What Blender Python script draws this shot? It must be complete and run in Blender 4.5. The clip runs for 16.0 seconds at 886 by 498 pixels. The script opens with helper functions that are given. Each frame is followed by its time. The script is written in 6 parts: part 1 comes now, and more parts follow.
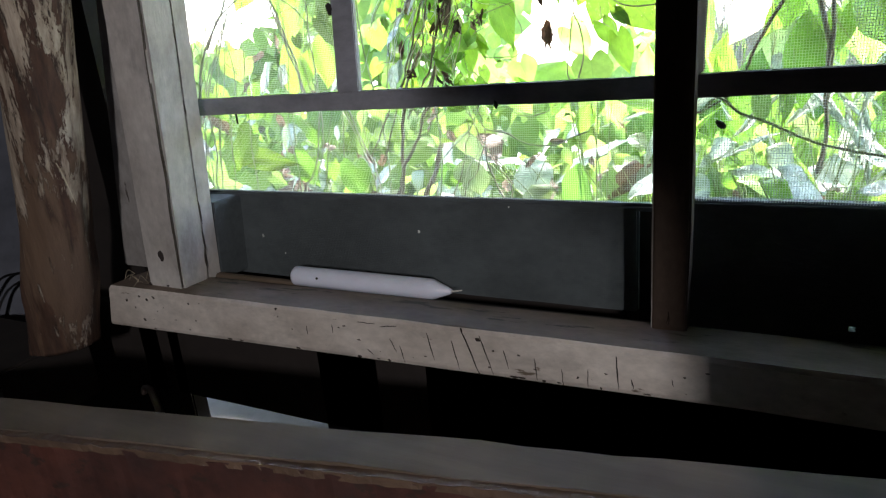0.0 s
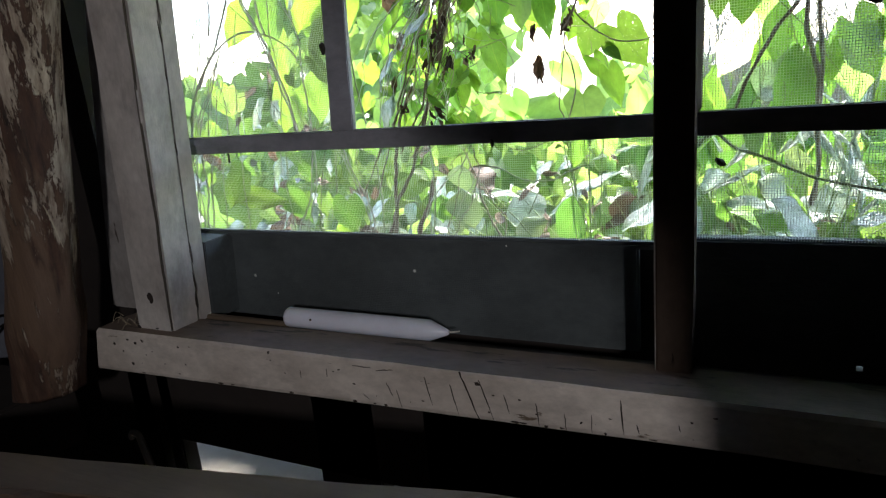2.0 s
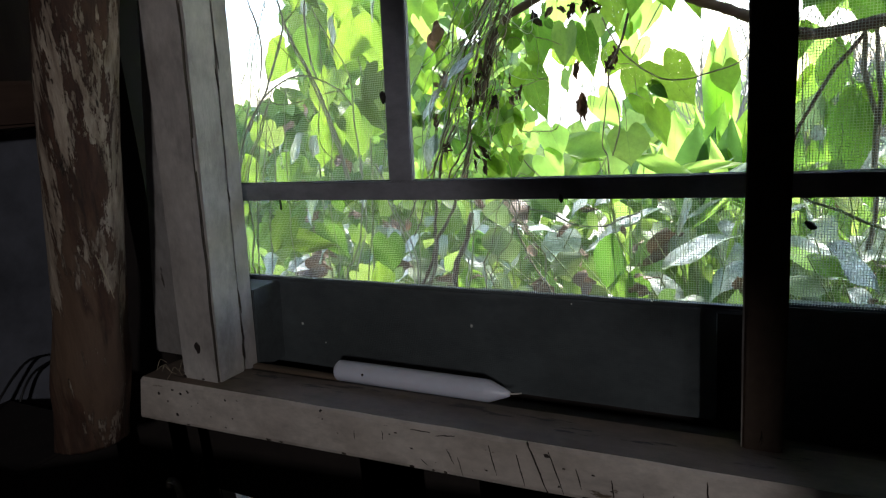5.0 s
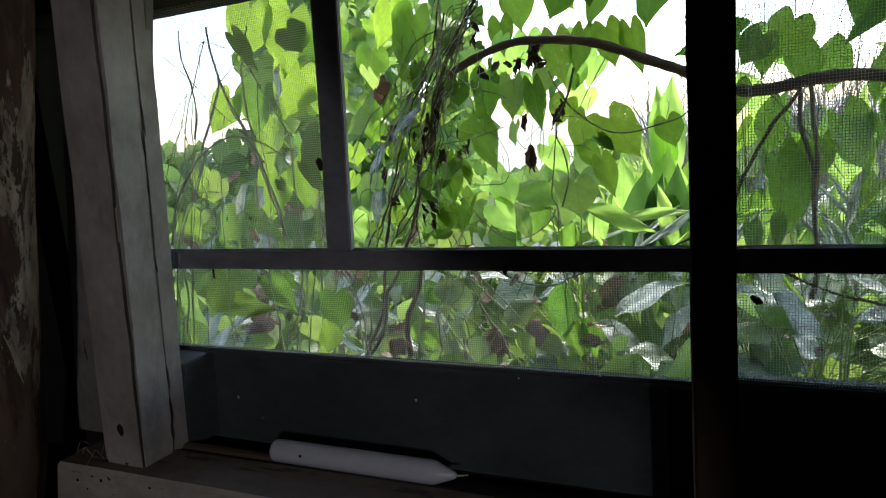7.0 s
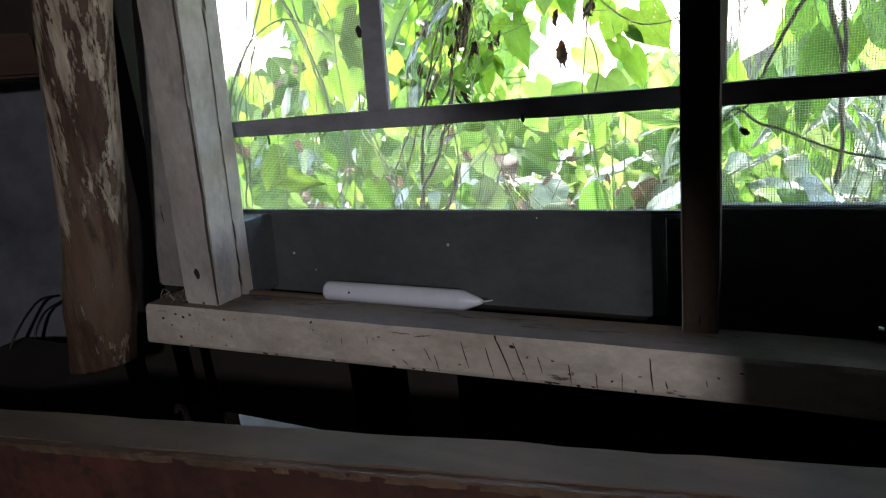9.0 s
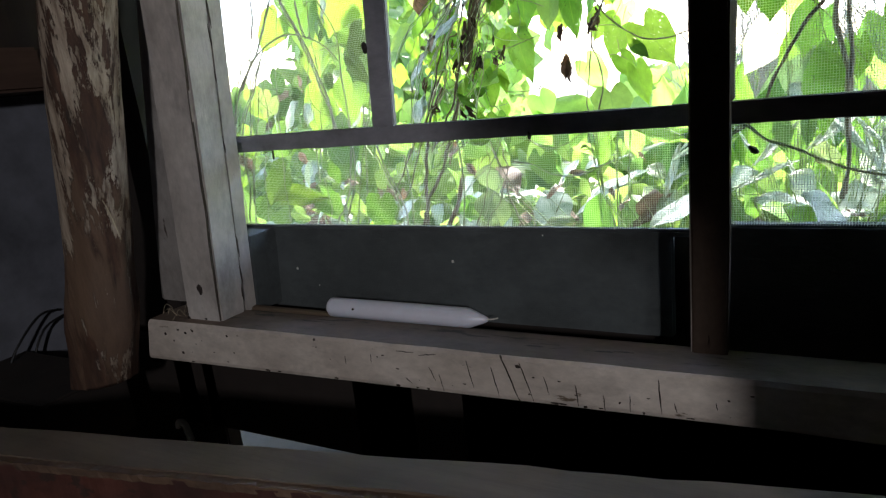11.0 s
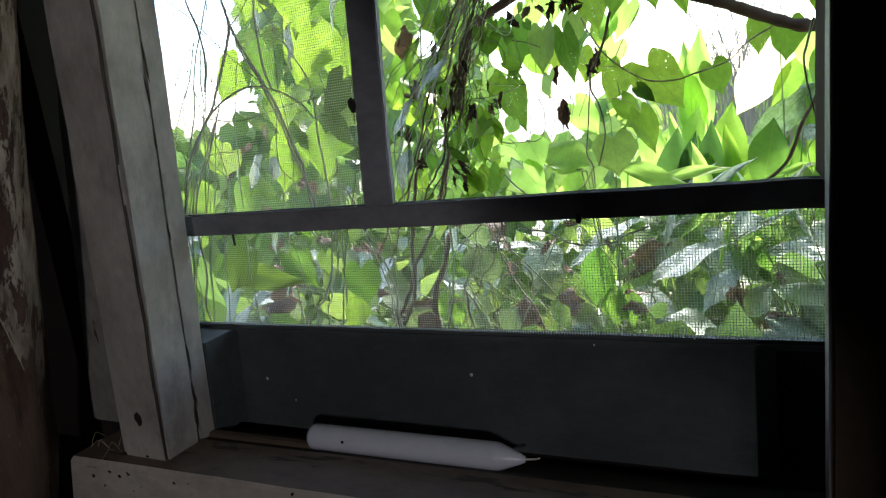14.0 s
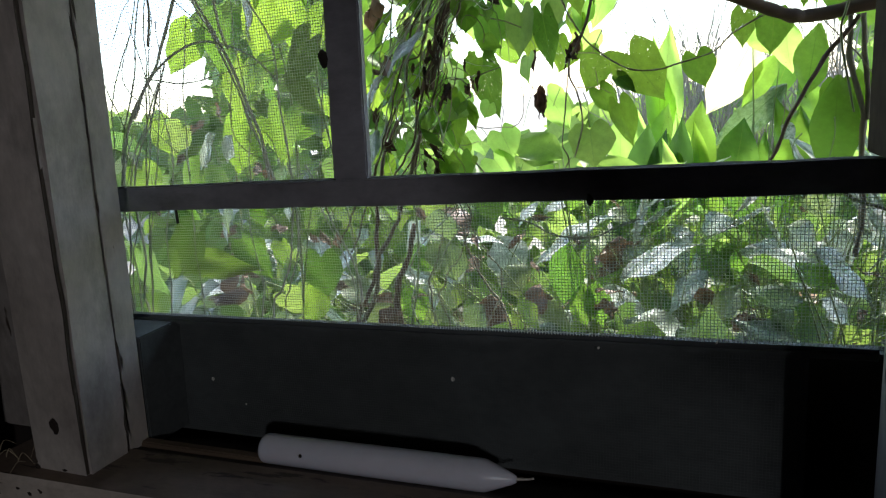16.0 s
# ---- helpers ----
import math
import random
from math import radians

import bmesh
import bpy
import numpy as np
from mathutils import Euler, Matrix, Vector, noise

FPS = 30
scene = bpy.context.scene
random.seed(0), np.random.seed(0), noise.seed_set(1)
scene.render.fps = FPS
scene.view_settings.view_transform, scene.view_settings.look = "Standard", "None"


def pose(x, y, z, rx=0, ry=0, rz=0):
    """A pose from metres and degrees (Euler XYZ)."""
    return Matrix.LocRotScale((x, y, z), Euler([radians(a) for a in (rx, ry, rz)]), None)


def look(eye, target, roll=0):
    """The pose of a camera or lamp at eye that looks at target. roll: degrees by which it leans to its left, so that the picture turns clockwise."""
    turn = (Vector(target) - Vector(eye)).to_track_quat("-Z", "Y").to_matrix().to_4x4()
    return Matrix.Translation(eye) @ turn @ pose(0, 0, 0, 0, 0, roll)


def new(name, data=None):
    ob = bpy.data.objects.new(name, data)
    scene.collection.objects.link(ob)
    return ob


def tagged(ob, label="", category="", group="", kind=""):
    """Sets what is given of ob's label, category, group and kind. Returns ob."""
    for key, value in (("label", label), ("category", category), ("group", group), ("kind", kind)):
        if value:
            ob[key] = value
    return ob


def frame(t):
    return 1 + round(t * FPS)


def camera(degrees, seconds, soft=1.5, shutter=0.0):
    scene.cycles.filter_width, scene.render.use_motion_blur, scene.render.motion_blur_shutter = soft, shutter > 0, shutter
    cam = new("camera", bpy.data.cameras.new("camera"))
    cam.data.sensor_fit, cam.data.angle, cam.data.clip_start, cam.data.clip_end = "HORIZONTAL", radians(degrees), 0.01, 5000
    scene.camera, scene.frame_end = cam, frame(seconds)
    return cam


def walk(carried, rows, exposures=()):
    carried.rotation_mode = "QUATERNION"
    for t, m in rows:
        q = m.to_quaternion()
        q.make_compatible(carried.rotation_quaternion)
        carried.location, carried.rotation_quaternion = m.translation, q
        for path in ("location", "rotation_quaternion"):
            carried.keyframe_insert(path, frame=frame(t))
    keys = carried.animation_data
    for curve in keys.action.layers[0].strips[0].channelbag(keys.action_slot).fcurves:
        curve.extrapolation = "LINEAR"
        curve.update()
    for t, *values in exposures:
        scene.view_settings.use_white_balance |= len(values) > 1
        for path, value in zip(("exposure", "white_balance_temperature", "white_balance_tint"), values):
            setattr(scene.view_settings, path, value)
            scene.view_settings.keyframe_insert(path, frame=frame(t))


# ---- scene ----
cam = camera(68.1, 16.0, 1.25)
PATH = [
    (0, (0.341, -0.606, 1.053), (-0.534, 1.085, 0.44), -5.0),
    (0.5, (0.344, -0.597, 1.056), (-0.507, 1.104, 0.439), -5.6),
    (1, (0.341, -0.601, 1.059), (-0.519, 1.1, 0.453), -5.7),
    (1.5, (0.335, -0.603, 1.059), (-0.532, 1.112, 0.504), -5.4),
    (2, (0.331, -0.594, 1.059), (-0.527, 1.134, 0.531), -5.3),
    (2.5, (0.328, -0.6, 1.064), (-0.568, 1.118, 0.572), -5.2),
    (3, (0.315, -0.617, 1.065), (-0.627, 1.085, 0.604), -4.4),
    (5.5, (0.277, -0.564, 1.099), (-0.616, 1.169, 0.652), -5.2),
    (6, (0.271, -0.546, 1.114), (-0.595, 1.207, 0.692), -5.4),
    (6.5, (0.268, -0.533, 1.12), (-0.581, 1.236, 0.734), -5.7),
    (7, (0.284, -0.544, 1.11), (-0.515, 1.255, 0.757), -4.8),
    (7.5, (0.309, -0.599, 1.068), (-0.54, 1.161, 0.64), -3.8),
    (8, (0.337, -0.632, 1.043), (-0.526, 1.093, 0.513), -4.7),
    (8.5, (0.335, -0.639, 1.046), (-0.569, 1.054, 0.486), -5.9),
    (9, (0.332, -0.632, 1.048), (-0.579, 1.065, 0.507), -6.4),
    (9.5, (0.329, -0.63, 1.051), (-0.587, 1.075, 0.547), -6.3),
    (12, (0.324, -0.611, 1.055), (-0.594, 1.09, 0.542), -6.1),
    (12.5, (0.298, -0.587, 1.059), (-0.604, 1.122, 0.542), -5.8),
    (13, (0.267, -0.539, 1.061), (-0.572, 1.204, 0.552), -6.1),
    (13.5, (0.233, -0.505, 1.067), (-0.612, 1.247, 0.602), -6.4),
    (14, (0.216, -0.487, 1.077), (-0.614, 1.285, 0.664), -7.1),
    (14.5, (0.209, -0.478, 1.084), (-0.607, 1.305, 0.69), -7.2),
    (15, (0.196, -0.464, 1.091), (-0.563, 1.351, 0.733), -6.0),
    (15.5, (0.182, -0.461, 1.079), (-0.592, 1.341, 0.689), -4.6),
    (16, (0.167, -0.429, 1.055), (-0.537, 1.391, 0.617), -4.7),
]
EXPOSURES = [(0, 0.5), (0.6, 0.26), (1.5, 0.05), (2.5, -0.4), (3.0, -0.58), (5.5, -0.8), (7.0, -1.55), (7.8, -0.72), (8.5, 0.12), (9.5, 0.06), (12.0, -0.13), (13.0, -0.4), (14.0, -0.96), (15.0, -1.33), (16.0, -1.33)]
BASE_EV = 3.4
walk(cam, [(t, look(eye, target, roll)) for t, eye, target, roll in PATH], [(t, BASE_EV + e) for t, e in EXPOSURES])

# ---- world, sun, added room lamp ----
SUN_EL, SUN_AZ = 57.0, 15.0          # azimuth east of the wall's outward normal
world = bpy.data.worlds.new("sky")
scene.world = world
world.use_nodes = True
wn = world.node_tree
sky = wn.nodes.new("ShaderNodeTexSky")
sky.sky_type = "NISHITA"
sky.sun_disc = False
sky.sun_elevation, sky.sun_rotation = radians(SUN_EL), radians(SUN_AZ)
sky.dust_density = 1.0
wn.links.new(sky.outputs[0], wn.nodes["Background"].inputs[0])
wn.nodes["Background"].inputs[1].default_value = 0.15
sun = new("sun", bpy.data.lights.new("sun", "SUN"))
sun.data.energy, sun.data.angle, sun.data.color = 2.8, radians(8), (1.0, 0.97, 0.92)
_se, _sa = radians(SUN_EL), radians(SUN_AZ)
sun.matrix_world = look((math.sin(_sa) * math.cos(_se) * 20, math.cos(_sa) * math.cos(_se) * 20, math.sin(_se) * 20), (0, 0, 0))
# Added lamp, stands in for unseen light from inside the room.
fill_lamp = new("added_fill", bpy.data.lights.new("added_fill", "AREA"))
fill_lamp.data.shape, fill_lamp.data.size, fill_lamp.data.size_y = "RECTANGLE", 0.07, 0.15
fill_lamp.data.spread = radians(75)
fill_lamp.data.energy, fill_lamp.data.color = 0.35, (1.0, 0.955, 0.965)
fill_lamp.matrix_world = look((1.5, -2.57, 1.75), (0.0, 0, 0.95))


# ---- materials ----
def graph(name):
    m = bpy.data.materials.new(name)
    m.use_nodes = True
    return m, m.node_tree, m.node_tree.nodes["Principled BSDF"]


def node(nt, kind, **values):
    n = nt.nodes.new(kind)
    for k, v in values.items():
        n.inputs[k].default_value = v
    return n


def ramp(nt, fac, stops):
    r = nt.nodes.new("ShaderNodeValToRGB")
    els = r.color_ramp.elements
    while len(els) < len(stops):
        els.new(0.5)
    for e, (p, c) in zip(els, stops):
        e.position, e.color = p, (*c, 1) if len(c) == 3 else c
    nt.links.new(fac, r.inputs[0])
    return r.outputs[0]


def grey(v):
    return (v, v, v)


def coords(nt, scale=(1, 1, 1)):
    tc = nt.nodes.new("ShaderNodeTexCoord")
    mp = node(nt, "ShaderNodeMapping", Scale=scale)
    nt.links.new(tc.outputs["Object"], mp.inputs["Vector"])
    return mp.outputs[0]


def noise_tex(nt, vec, scale, detail=5.0, rough=0.6):
    n = node(nt, "ShaderNodeTexNoise", Scale=scale, Detail=detail, Roughness=rough)
    nt.links.new(vec, n.inputs["Vector"])
    return n.outputs["Fac"]


def mix(nt, fac, a, b, mode="MIX"):
    m = nt.nodes.new("ShaderNodeMix")
    m.data_type, m.blend_type = "RGBA", mode
    for sock, v in ((m.inputs[0], fac), (m.inputs[6], a), (m.inputs[7], b)):
        if isinstance(v, (int, float)):
            sock.default_value = v
        elif isinstance(v, tuple):
            sock.default_value = (*v, 1)
        else:
            nt.links.new(v, sock)
    return m.outputs[2]


def bump(nt, bsdf, height, strength, distance):
    b = node(nt, "ShaderNodeBump", Strength=strength, Distance=distance)
    nt.links.new(height, b.inputs["Height"])
    nt.links.new(b.outputs[0], bsdf.inputs["Normal"])


def painted_wood(name, paint, dirt, wood, wear=0.36, rough=0.6, grain=(1, 1, 1)):
    """Old paint: broad stains, fine dirt, chips down to the wood."""
    m, nt, b = graph(name)
    v, g = coords(nt), coords(nt, grain)
    stain = ramp(nt, noise_tex(nt, v, 9, 4), [(0.35, grey(0)), (0.7, grey(1))])
    col = mix(nt, stain, paint, dirt)
    fine = ramp(nt, noise_tex(nt, coords(nt, tuple(c ** 0.5 for c in grain)), 120, 6, 0.7), [(0.3, grey(0.80)), (0.7, grey(1.08))])
    col = mix(nt, 1.0, col, fine, "MULTIPLY")
    grime = ramp(nt, noise_tex(nt, coords(nt, tuple(c ** 0.5 for c in grain)), 24, 7, 0.72), [(0.50, grey(0)), (0.75, grey(0.6))])
    col = mix(nt, grime, col, tuple(c * 0.45 for c in dirt))
    chips_h = noise_tex(nt, g, 55, 7, 0.65)
    chips = ramp(nt, chips_h, [(wear - 0.025, grey(1)), (wear + 0.01, grey(0))])
    col = mix(nt, chips, col, wood)
    nt.links.new(col, b.inputs["Base Color"])
    b.inputs["Roughness"].default_value = rough
    bump(nt, b, mix(nt, 0.3, chips_h, noise_tex(nt, g, 300, 3)), 0.35, 0.002)
    return m


def raw_wood(name, light, dark, grain, rough=0.75, scale=18):
    m, nt, b = graph(name)
    g, v = coords(nt, grain), coords(nt)
    h = noise_tex(nt, g, scale, 8, 0.65)
    col = mix(nt, ramp(nt, h, [(0.3, grey(0)), (0.7, grey(1))]), dark, light)
    blot = ramp(nt, noise_tex(nt, v, 6, 4), [(0.3, grey(0.6)), (0.7, grey(1.1))])
    nt.links.new(mix(nt, 1.0, col, blot, "MULTIPLY"), b.inputs["Base Color"])
    b.inputs["Roughness"].default_value = rough
    bump(nt, b, h, 0.5, 0.003)
    return m


def plain(name, col, rough=0.6, var=0.25, scale=40, strength=0.3, dist=0.002):
    m, nt, b = graph(name)
    v = coords(nt)
    h = noise_tex(nt, v, scale, 6, 0.65)
    k = ramp(nt, h, [(0.25, grey(1 - var)), (0.75, grey(1 + var))])
    nt.links.new(mix(nt, 1.0, col, k, "MULTIPLY"), b.inputs["Base Color"])
    b.inputs["Roughness"].default_value = rough
    bump(nt, b, h, strength, dist)
    return m


def leaf_material(name, deep, light, through_col, rough=0.4, share=0.5, islands=False, spots=0.0, vein_n=7.0, pale_vein=0.35, low=(0.36, 0.5, 0.55), dull=0.6, relief=0.008, painted_shine=None):
    """A leaf: gloss over a thin sheet that lets light through; midrib and side veins from the UVs."""
    m, nt, b = graph(name)
    if islands:
        rnd = nt.nodes.new("ShaderNodeNewGeometry").outputs["Random Per Island"]
    else:
        rnd = nt.nodes.new("ShaderNodeObjectInfo").outputs["Random"]
    uv = nt.nodes.new("ShaderNodeTexCoord").outputs["UV"]
    sep = nt.nodes.new("ShaderNodeSeparateXYZ")
    nt.links.new(uv, sep.inputs[0])

    def calc(op, a, c=0.0):
        n = nt.nodes.new("ShaderNodeMath")
        n.operation = op
        for s, val in zip(n.inputs, (a, c)):
            if isinstance(val, (int, float)):
                s.default_value = val
            else:
                nt.links.new(val, s)
        return n.outputs[0]

    off = calc("ABSOLUTE", calc("SUBTRACT", sep.outputs[0], 0.5))
    rib = calc("LESS_THAN", off, 0.016)
    side = calc("LESS_THAN", calc("FRACT", calc("MULTIPLY", calc("SUBTRACT", sep.outputs[1], calc("MULTIPLY", off, 0.55)), vein_n)), 0.06)
    vein = calc("MAXIMUM", rib, calc("MULTIPLY", side, 0.6))
    v = coords(nt)
    k = 1.0 if islands else 0.13     # single leaves are 1 long in their own space
    mott = noise_tex(nt, v, 45 * k, 5)
    base = mix(nt, calc("ADD", calc("MULTIPLY", rnd, 0.75), calc("MULTIPLY", mott, 0.3)), deep, light)
    base = mix(nt, calc("MULTIPLY", vein, pale_vein), base, tuple(min(1, c * 2.2 + 0.04) for c in light))
    if painted_shine:                        # pale patches between the veins, painted as sky shine
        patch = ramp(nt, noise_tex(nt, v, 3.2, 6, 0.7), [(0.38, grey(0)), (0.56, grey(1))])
        base = mix(nt, calc("MULTIPLY", patch, calc("SUBTRACT", 1.0, calc("MULTIPLY", vein, 0.7))), base, painted_shine)
    blot = noise_tex(nt, v, 130 * k, 3)
    blem = ramp(nt, blot, [(0.72 - spots * 0.06, grey(0)), (0.77 - spots * 0.06, grey(1))])
    base = mix(nt, blem, base, (0.035, 0.025, 0.008))
    nt.links.new(base, b.inputs["Base Color"])
    b.inputs["Roughness"].default_value = rough
    tr = nt.nodes.new("ShaderNodeBsdfTranslucent")
    hue = mix(nt, rnd, tuple(c * f for c, f in zip(through_col, low)), through_col)
    hue = mix(nt, calc("MULTIPLY", vein, 0.7), hue, tuple(c * 0.5 for c in through_col))
    hue = mix(nt, blem, hue, (0.03, 0.02, 0.005))
    hue = mix(nt, 1.0, hue, ramp(nt, noise_tex(nt, v, 28 * k, 7, 0.7), [(0.3, grey(dull)), (0.7, grey(1.15))]), "MULTIPLY")
    nt.links.new(hue, tr.inputs[0])
    ms = nt.nodes.new("ShaderNodeMixShader")
    ms.inputs[0].default_value = share
    nt.links.new(b.outputs[0], ms.inputs[1])
    nt.links.new(tr.outputs[0], ms.inputs[2])
    out = ms
    if spots > 0.5:
        hole = nt.nodes.new("ShaderNodeMixShader")
        th = ramp(nt, noise_tex(nt, v, 26, 2), [(0.69, grey(0)), (0.70, grey(1))])
        nt.links.new(th, hole.inputs[0])
        nt.links.new(ms.outputs[0], hole.inputs[1])
        nt.links.new(nt.nodes.new("ShaderNodeBsdfTransparent").outputs[0], hole.inputs[2])
        out = hole
    nt.links.new(out.outputs[0], nt.nodes["Material Output"].inputs["Surface"])
    hgt = mix(nt, 0.5, noise_tex(nt, v, 70 * k, 3), calc("SUBTRACT", 1.0, vein))
    bump(nt, b, hgt, 0.5, 0.001 if islands else relief)
    return m


M = {}
M["paint"] = painted_wood("old_white_paint", (0.59, 0.56, 0.53), (0.32, 0.285, 0.26), (0.10, 0.08, 0.06), 0.31, grain=(1, 1, 0.25))
M["casing"] = painted_wood("dirty_casing_paint", (0.38, 0.36, 0.345), (0.20, 0.18, 0.165), (0.07, 0.055, 0.045), 0.33, grain=(1, 1, 0.25))
M["sill"] = painted_wood("sill_paint", (0.70, 0.64, 0.58), (0.46, 0.40, 0.35), (0.12, 0.09, 0.06), 0.34, grain=(0.3, 1, 1))
M["sill_top"] = painted_wood("sill_top_worn", (0.23, 0.175, 0.135), (0.13, 0.098, 0.075), (0.06, 0.05, 0.04), 0.40, 0.7, grain=(0.2, 1, 1))
M["bar"] = painted_wood("bar_paint", (0.29, 0.295, 0.335), (0.19, 0.188, 0.205), (0.07, 0.06, 0.05), 0.30, grain=(0.3, 1, 1))
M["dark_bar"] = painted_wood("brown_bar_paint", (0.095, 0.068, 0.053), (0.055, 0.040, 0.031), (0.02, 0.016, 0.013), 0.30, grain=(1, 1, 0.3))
M["panel"] = painted_wood("panel_green_grey", (0.100, 0.117, 0.124), (0.060, 0.068, 0.071), (0.19, 0.20, 0.20), 0.285, 0.7, grain=(0.35, 1, 1))
M["stop"] = painted_wood("worn_stop", (0.48, 0.45, 0.42), (0.25, 0.22, 0.19), (0.07, 0.055, 0.045), 0.38, grain=(1, 1, 0.2))
M["dark_wood"] = raw_wood("dark_wood", (0.055, 0.035, 0.025), (0.02, 0.013, 0.01), (1, 1, 0.12))
# Near-black board colour, stands in for deep shade round the window.
M["deep_shade"] = plain("shade_board", (0.017, 0.012, 0.010), 0.9, 0.4, 20)
M["dark_bar"].node_tree.nodes["Principled BSDF"].inputs["Specular IOR Level"].default_value = 0.04
M["dark_bar"].node_tree.nodes["Principled BSDF"].inputs["Roughness"].default_value = 0.9
M["groove"] = plain("dirt_shade_groove", (0.06, 0.048, 0.038), 0.9, 0.4, 60)
M["beam"] = raw_wood("beam_wood", (0.16, 0.10, 0.07), (0.07, 0.04, 0.03), (1, 0.12, 1))
M["plank_top"] = raw_wood("plank_raw_top", (0.20, 0.145, 0.10), (0.10, 0.072, 0.05), (0.1, 1, 1))
M["worn"] = raw_wood("worn_edge", (0.20, 0.125, 0.08), (0.08, 0.05, 0.036), (0.3, 1, 1), 0.7, 40)
M["red"] = painted_wood("red_paint", (0.13, 0.048, 0.036), (0.050, 0.028, 0.026), (0.055, 0.032, 0.026), 0.42, 0.55, grain=(0.6, 1, 1))
M["wax"] = plain("candle_wax", (0.71, 0.735, 0.85), 0.35, 0.05, 60, 0.08, 0.001)
M["wax"].node_tree.nodes["Principled BSDF"].inputs["Subsurface Weight"].default_value = 0.25
M["wax"].node_tree.nodes["Principled BSDF"].inputs["Subsurface Radius"].default_value = (0.004, 0.003, 0.003)
M["wick"] = plain("wick", (0.62, 0.60, 0.55), 0.9, 0.2, 400)
M["crack"] = plain("crack_dark", (0.03, 0.022, 0.018), 0.9)
M["fleck"] = plain("pale_fleck", (0.8, 0.8, 0.76), 0.6, 0.1)
M["dirt"] = plain("dark_dirt", (0.02, 0.017, 0.015), 0.9, 0.4, 200)
M["wall_blue"] = plain("blue_grey_board", (0.155, 0.165, 0.20), 0.75, 0.6, 6)
M["plaster"] = plain("room_wall", (0.10, 0.075, 0.06), 0.8, 0.3, 6)
M["floor"] = raw_wood("floor_boards", (0.12, 0.08, 0.055), (0.06, 0.04, 0.028), (1, 0.1, 1))
M["pale"] = plain("pale_concrete", (0.115, 0.103, 0.088), 0.85, 0.2, 14)
M["pale"].node_tree.nodes["Principled BSDF"].inputs["Specular IOR Level"].default_value = 0.05
M["wire"] = plain("black_wire", (0.015, 0.015, 0.016), 0.5)
M["mesh"] = plain("screen_wire", (0.72, 0.73, 0.69), 0.5, 0.2, 30)
M["panel_mesh"] = plain("panel_screen_wire", (0.07, 0.085, 0.088), 0.6, 0.2, 30)
M["straw"] = plain("dry_fibre", (0.48, 0.41, 0.29), 0.8)
M["dry_grass"] = plain("bleached_grass", (0.22, 0.205, 0.165), 0.9, 0.3, 12)
M["stem"] = raw_wood("vine_stem", (0.36, 0.31, 0.20), (0.12, 0.095, 0.06), (1, 1, 0.2), 0.7, 60)
M["green_stem"] = raw_wood("green_stem", (0.34, 0.42, 0.17), (0.15, 0.19, 0.08), (1, 1, 0.3), 0.55, 50)
M["cane"] = raw_wood("grey_cane", (0.74, 0.74, 0.62), (0.44, 0.45, 0.35), (1, 1, 0.3), 0.6, 70)
M["branch"] = raw_wood("branch_bark", (0.24, 0.15, 0.095), (0.07, 0.042, 0.03), (0.15, 1, 1), 0.7, 40)
M["leaf"] = leaf_material("vine_leaf", (0.040, 0.095, 0.010), (0.12, 0.19, 0.02), (0.41, 0.63, 0.06), 0.42, 0.55)
M["leaf_eaten"] = leaf_material("eaten_leaf", (0.05, 0.11, 0.015), (0.12, 0.2, 0.02), (0.43, 0.62, 0.06), 0.45, 0.55, spots=1.0)
# Darker copy of the vine leaf, shade put into its colours.
M["leaf_shade"] = leaf_material("shade_leaf", (0.03, 0.08, 0.015), (0.07, 0.14, 0.03), (0.38, 0.53, 0.10), 0.45, 0.5)
# Sky shine on the next two is partly painted as pale patches.
M["leaf_silver"] = leaf_material("glossy_leaf", (0.035, 0.08, 0.03), (0.10, 0.16, 0.08), (0.24, 0.38, 0.12), 0.22, 0.3, vein_n=12, pale_vein=0.3, relief=0.02, painted_shine=(0.50, 0.55, 0.48))
M["leaf_pale"] = leaf_material("shine_painted_leaf", (0.07, 0.13, 0.06), (0.18, 0.24, 0.15), (0.58, 0.66, 0.48), 0.22, 0.32, vein_n=12, pale_vein=0.3, relief=0.02, painted_shine=(0.78, 0.80, 0.78))
# Brighter leaf copy, strong sunlight put into its colours.
M["leaf_sunlit"] = leaf_material("sunlit_leaf", (0.16, 0.26, 0.04), (0.28, 0.36, 0.08), (0.50, 0.78, 0.16), 0.4, 0.62, vein_n=16, pale_vein=0.2, low=(0.85, 0.9, 0.8), dull=0.8)
M["leaf_dark"] = leaf_material("dark_leaf", (0.02, 0.07, 0.018), (0.05, 0.12, 0.03), (0.15, 0.32, 0.06), 0.3, 0.4, vein_n=16, pale_vein=0.15)
M["leaf_dry"] = leaf_material("dry_leaf", (0.10, 0.06, 0.038), (0.22, 0.145, 0.095), (0.22, 0.125, 0.07), 0.5, 0.3, vein_n=9)
M["leaf_lance"] = leaf_material("lance_leaf", (0.04, 0.11, 0.02), (0.12, 0.22, 0.03), (0.42, 0.70, 0.08), 0.35, 0.5, vein_n=16, pale_vein=0.2)
M["leaf_veined"] = leaf_material("veined_leaf", (0.08, 0.17, 0.03), (0.16, 0.27, 0.05), (0.48, 0.72, 0.14), 0.38, 0.55, vein_n=11, pale_vein=0.6, low=(0.8, 0.85, 0.8))
M["leaf_spotted"] = leaf_material("spotted_leaf", (0.04, 0.12, 0.02), (0.10, 0.21, 0.03), (0.46, 0.72, 0.10), 0.38, 0.5, spots=0.5, vein_n=14, pale_vein=0.3)
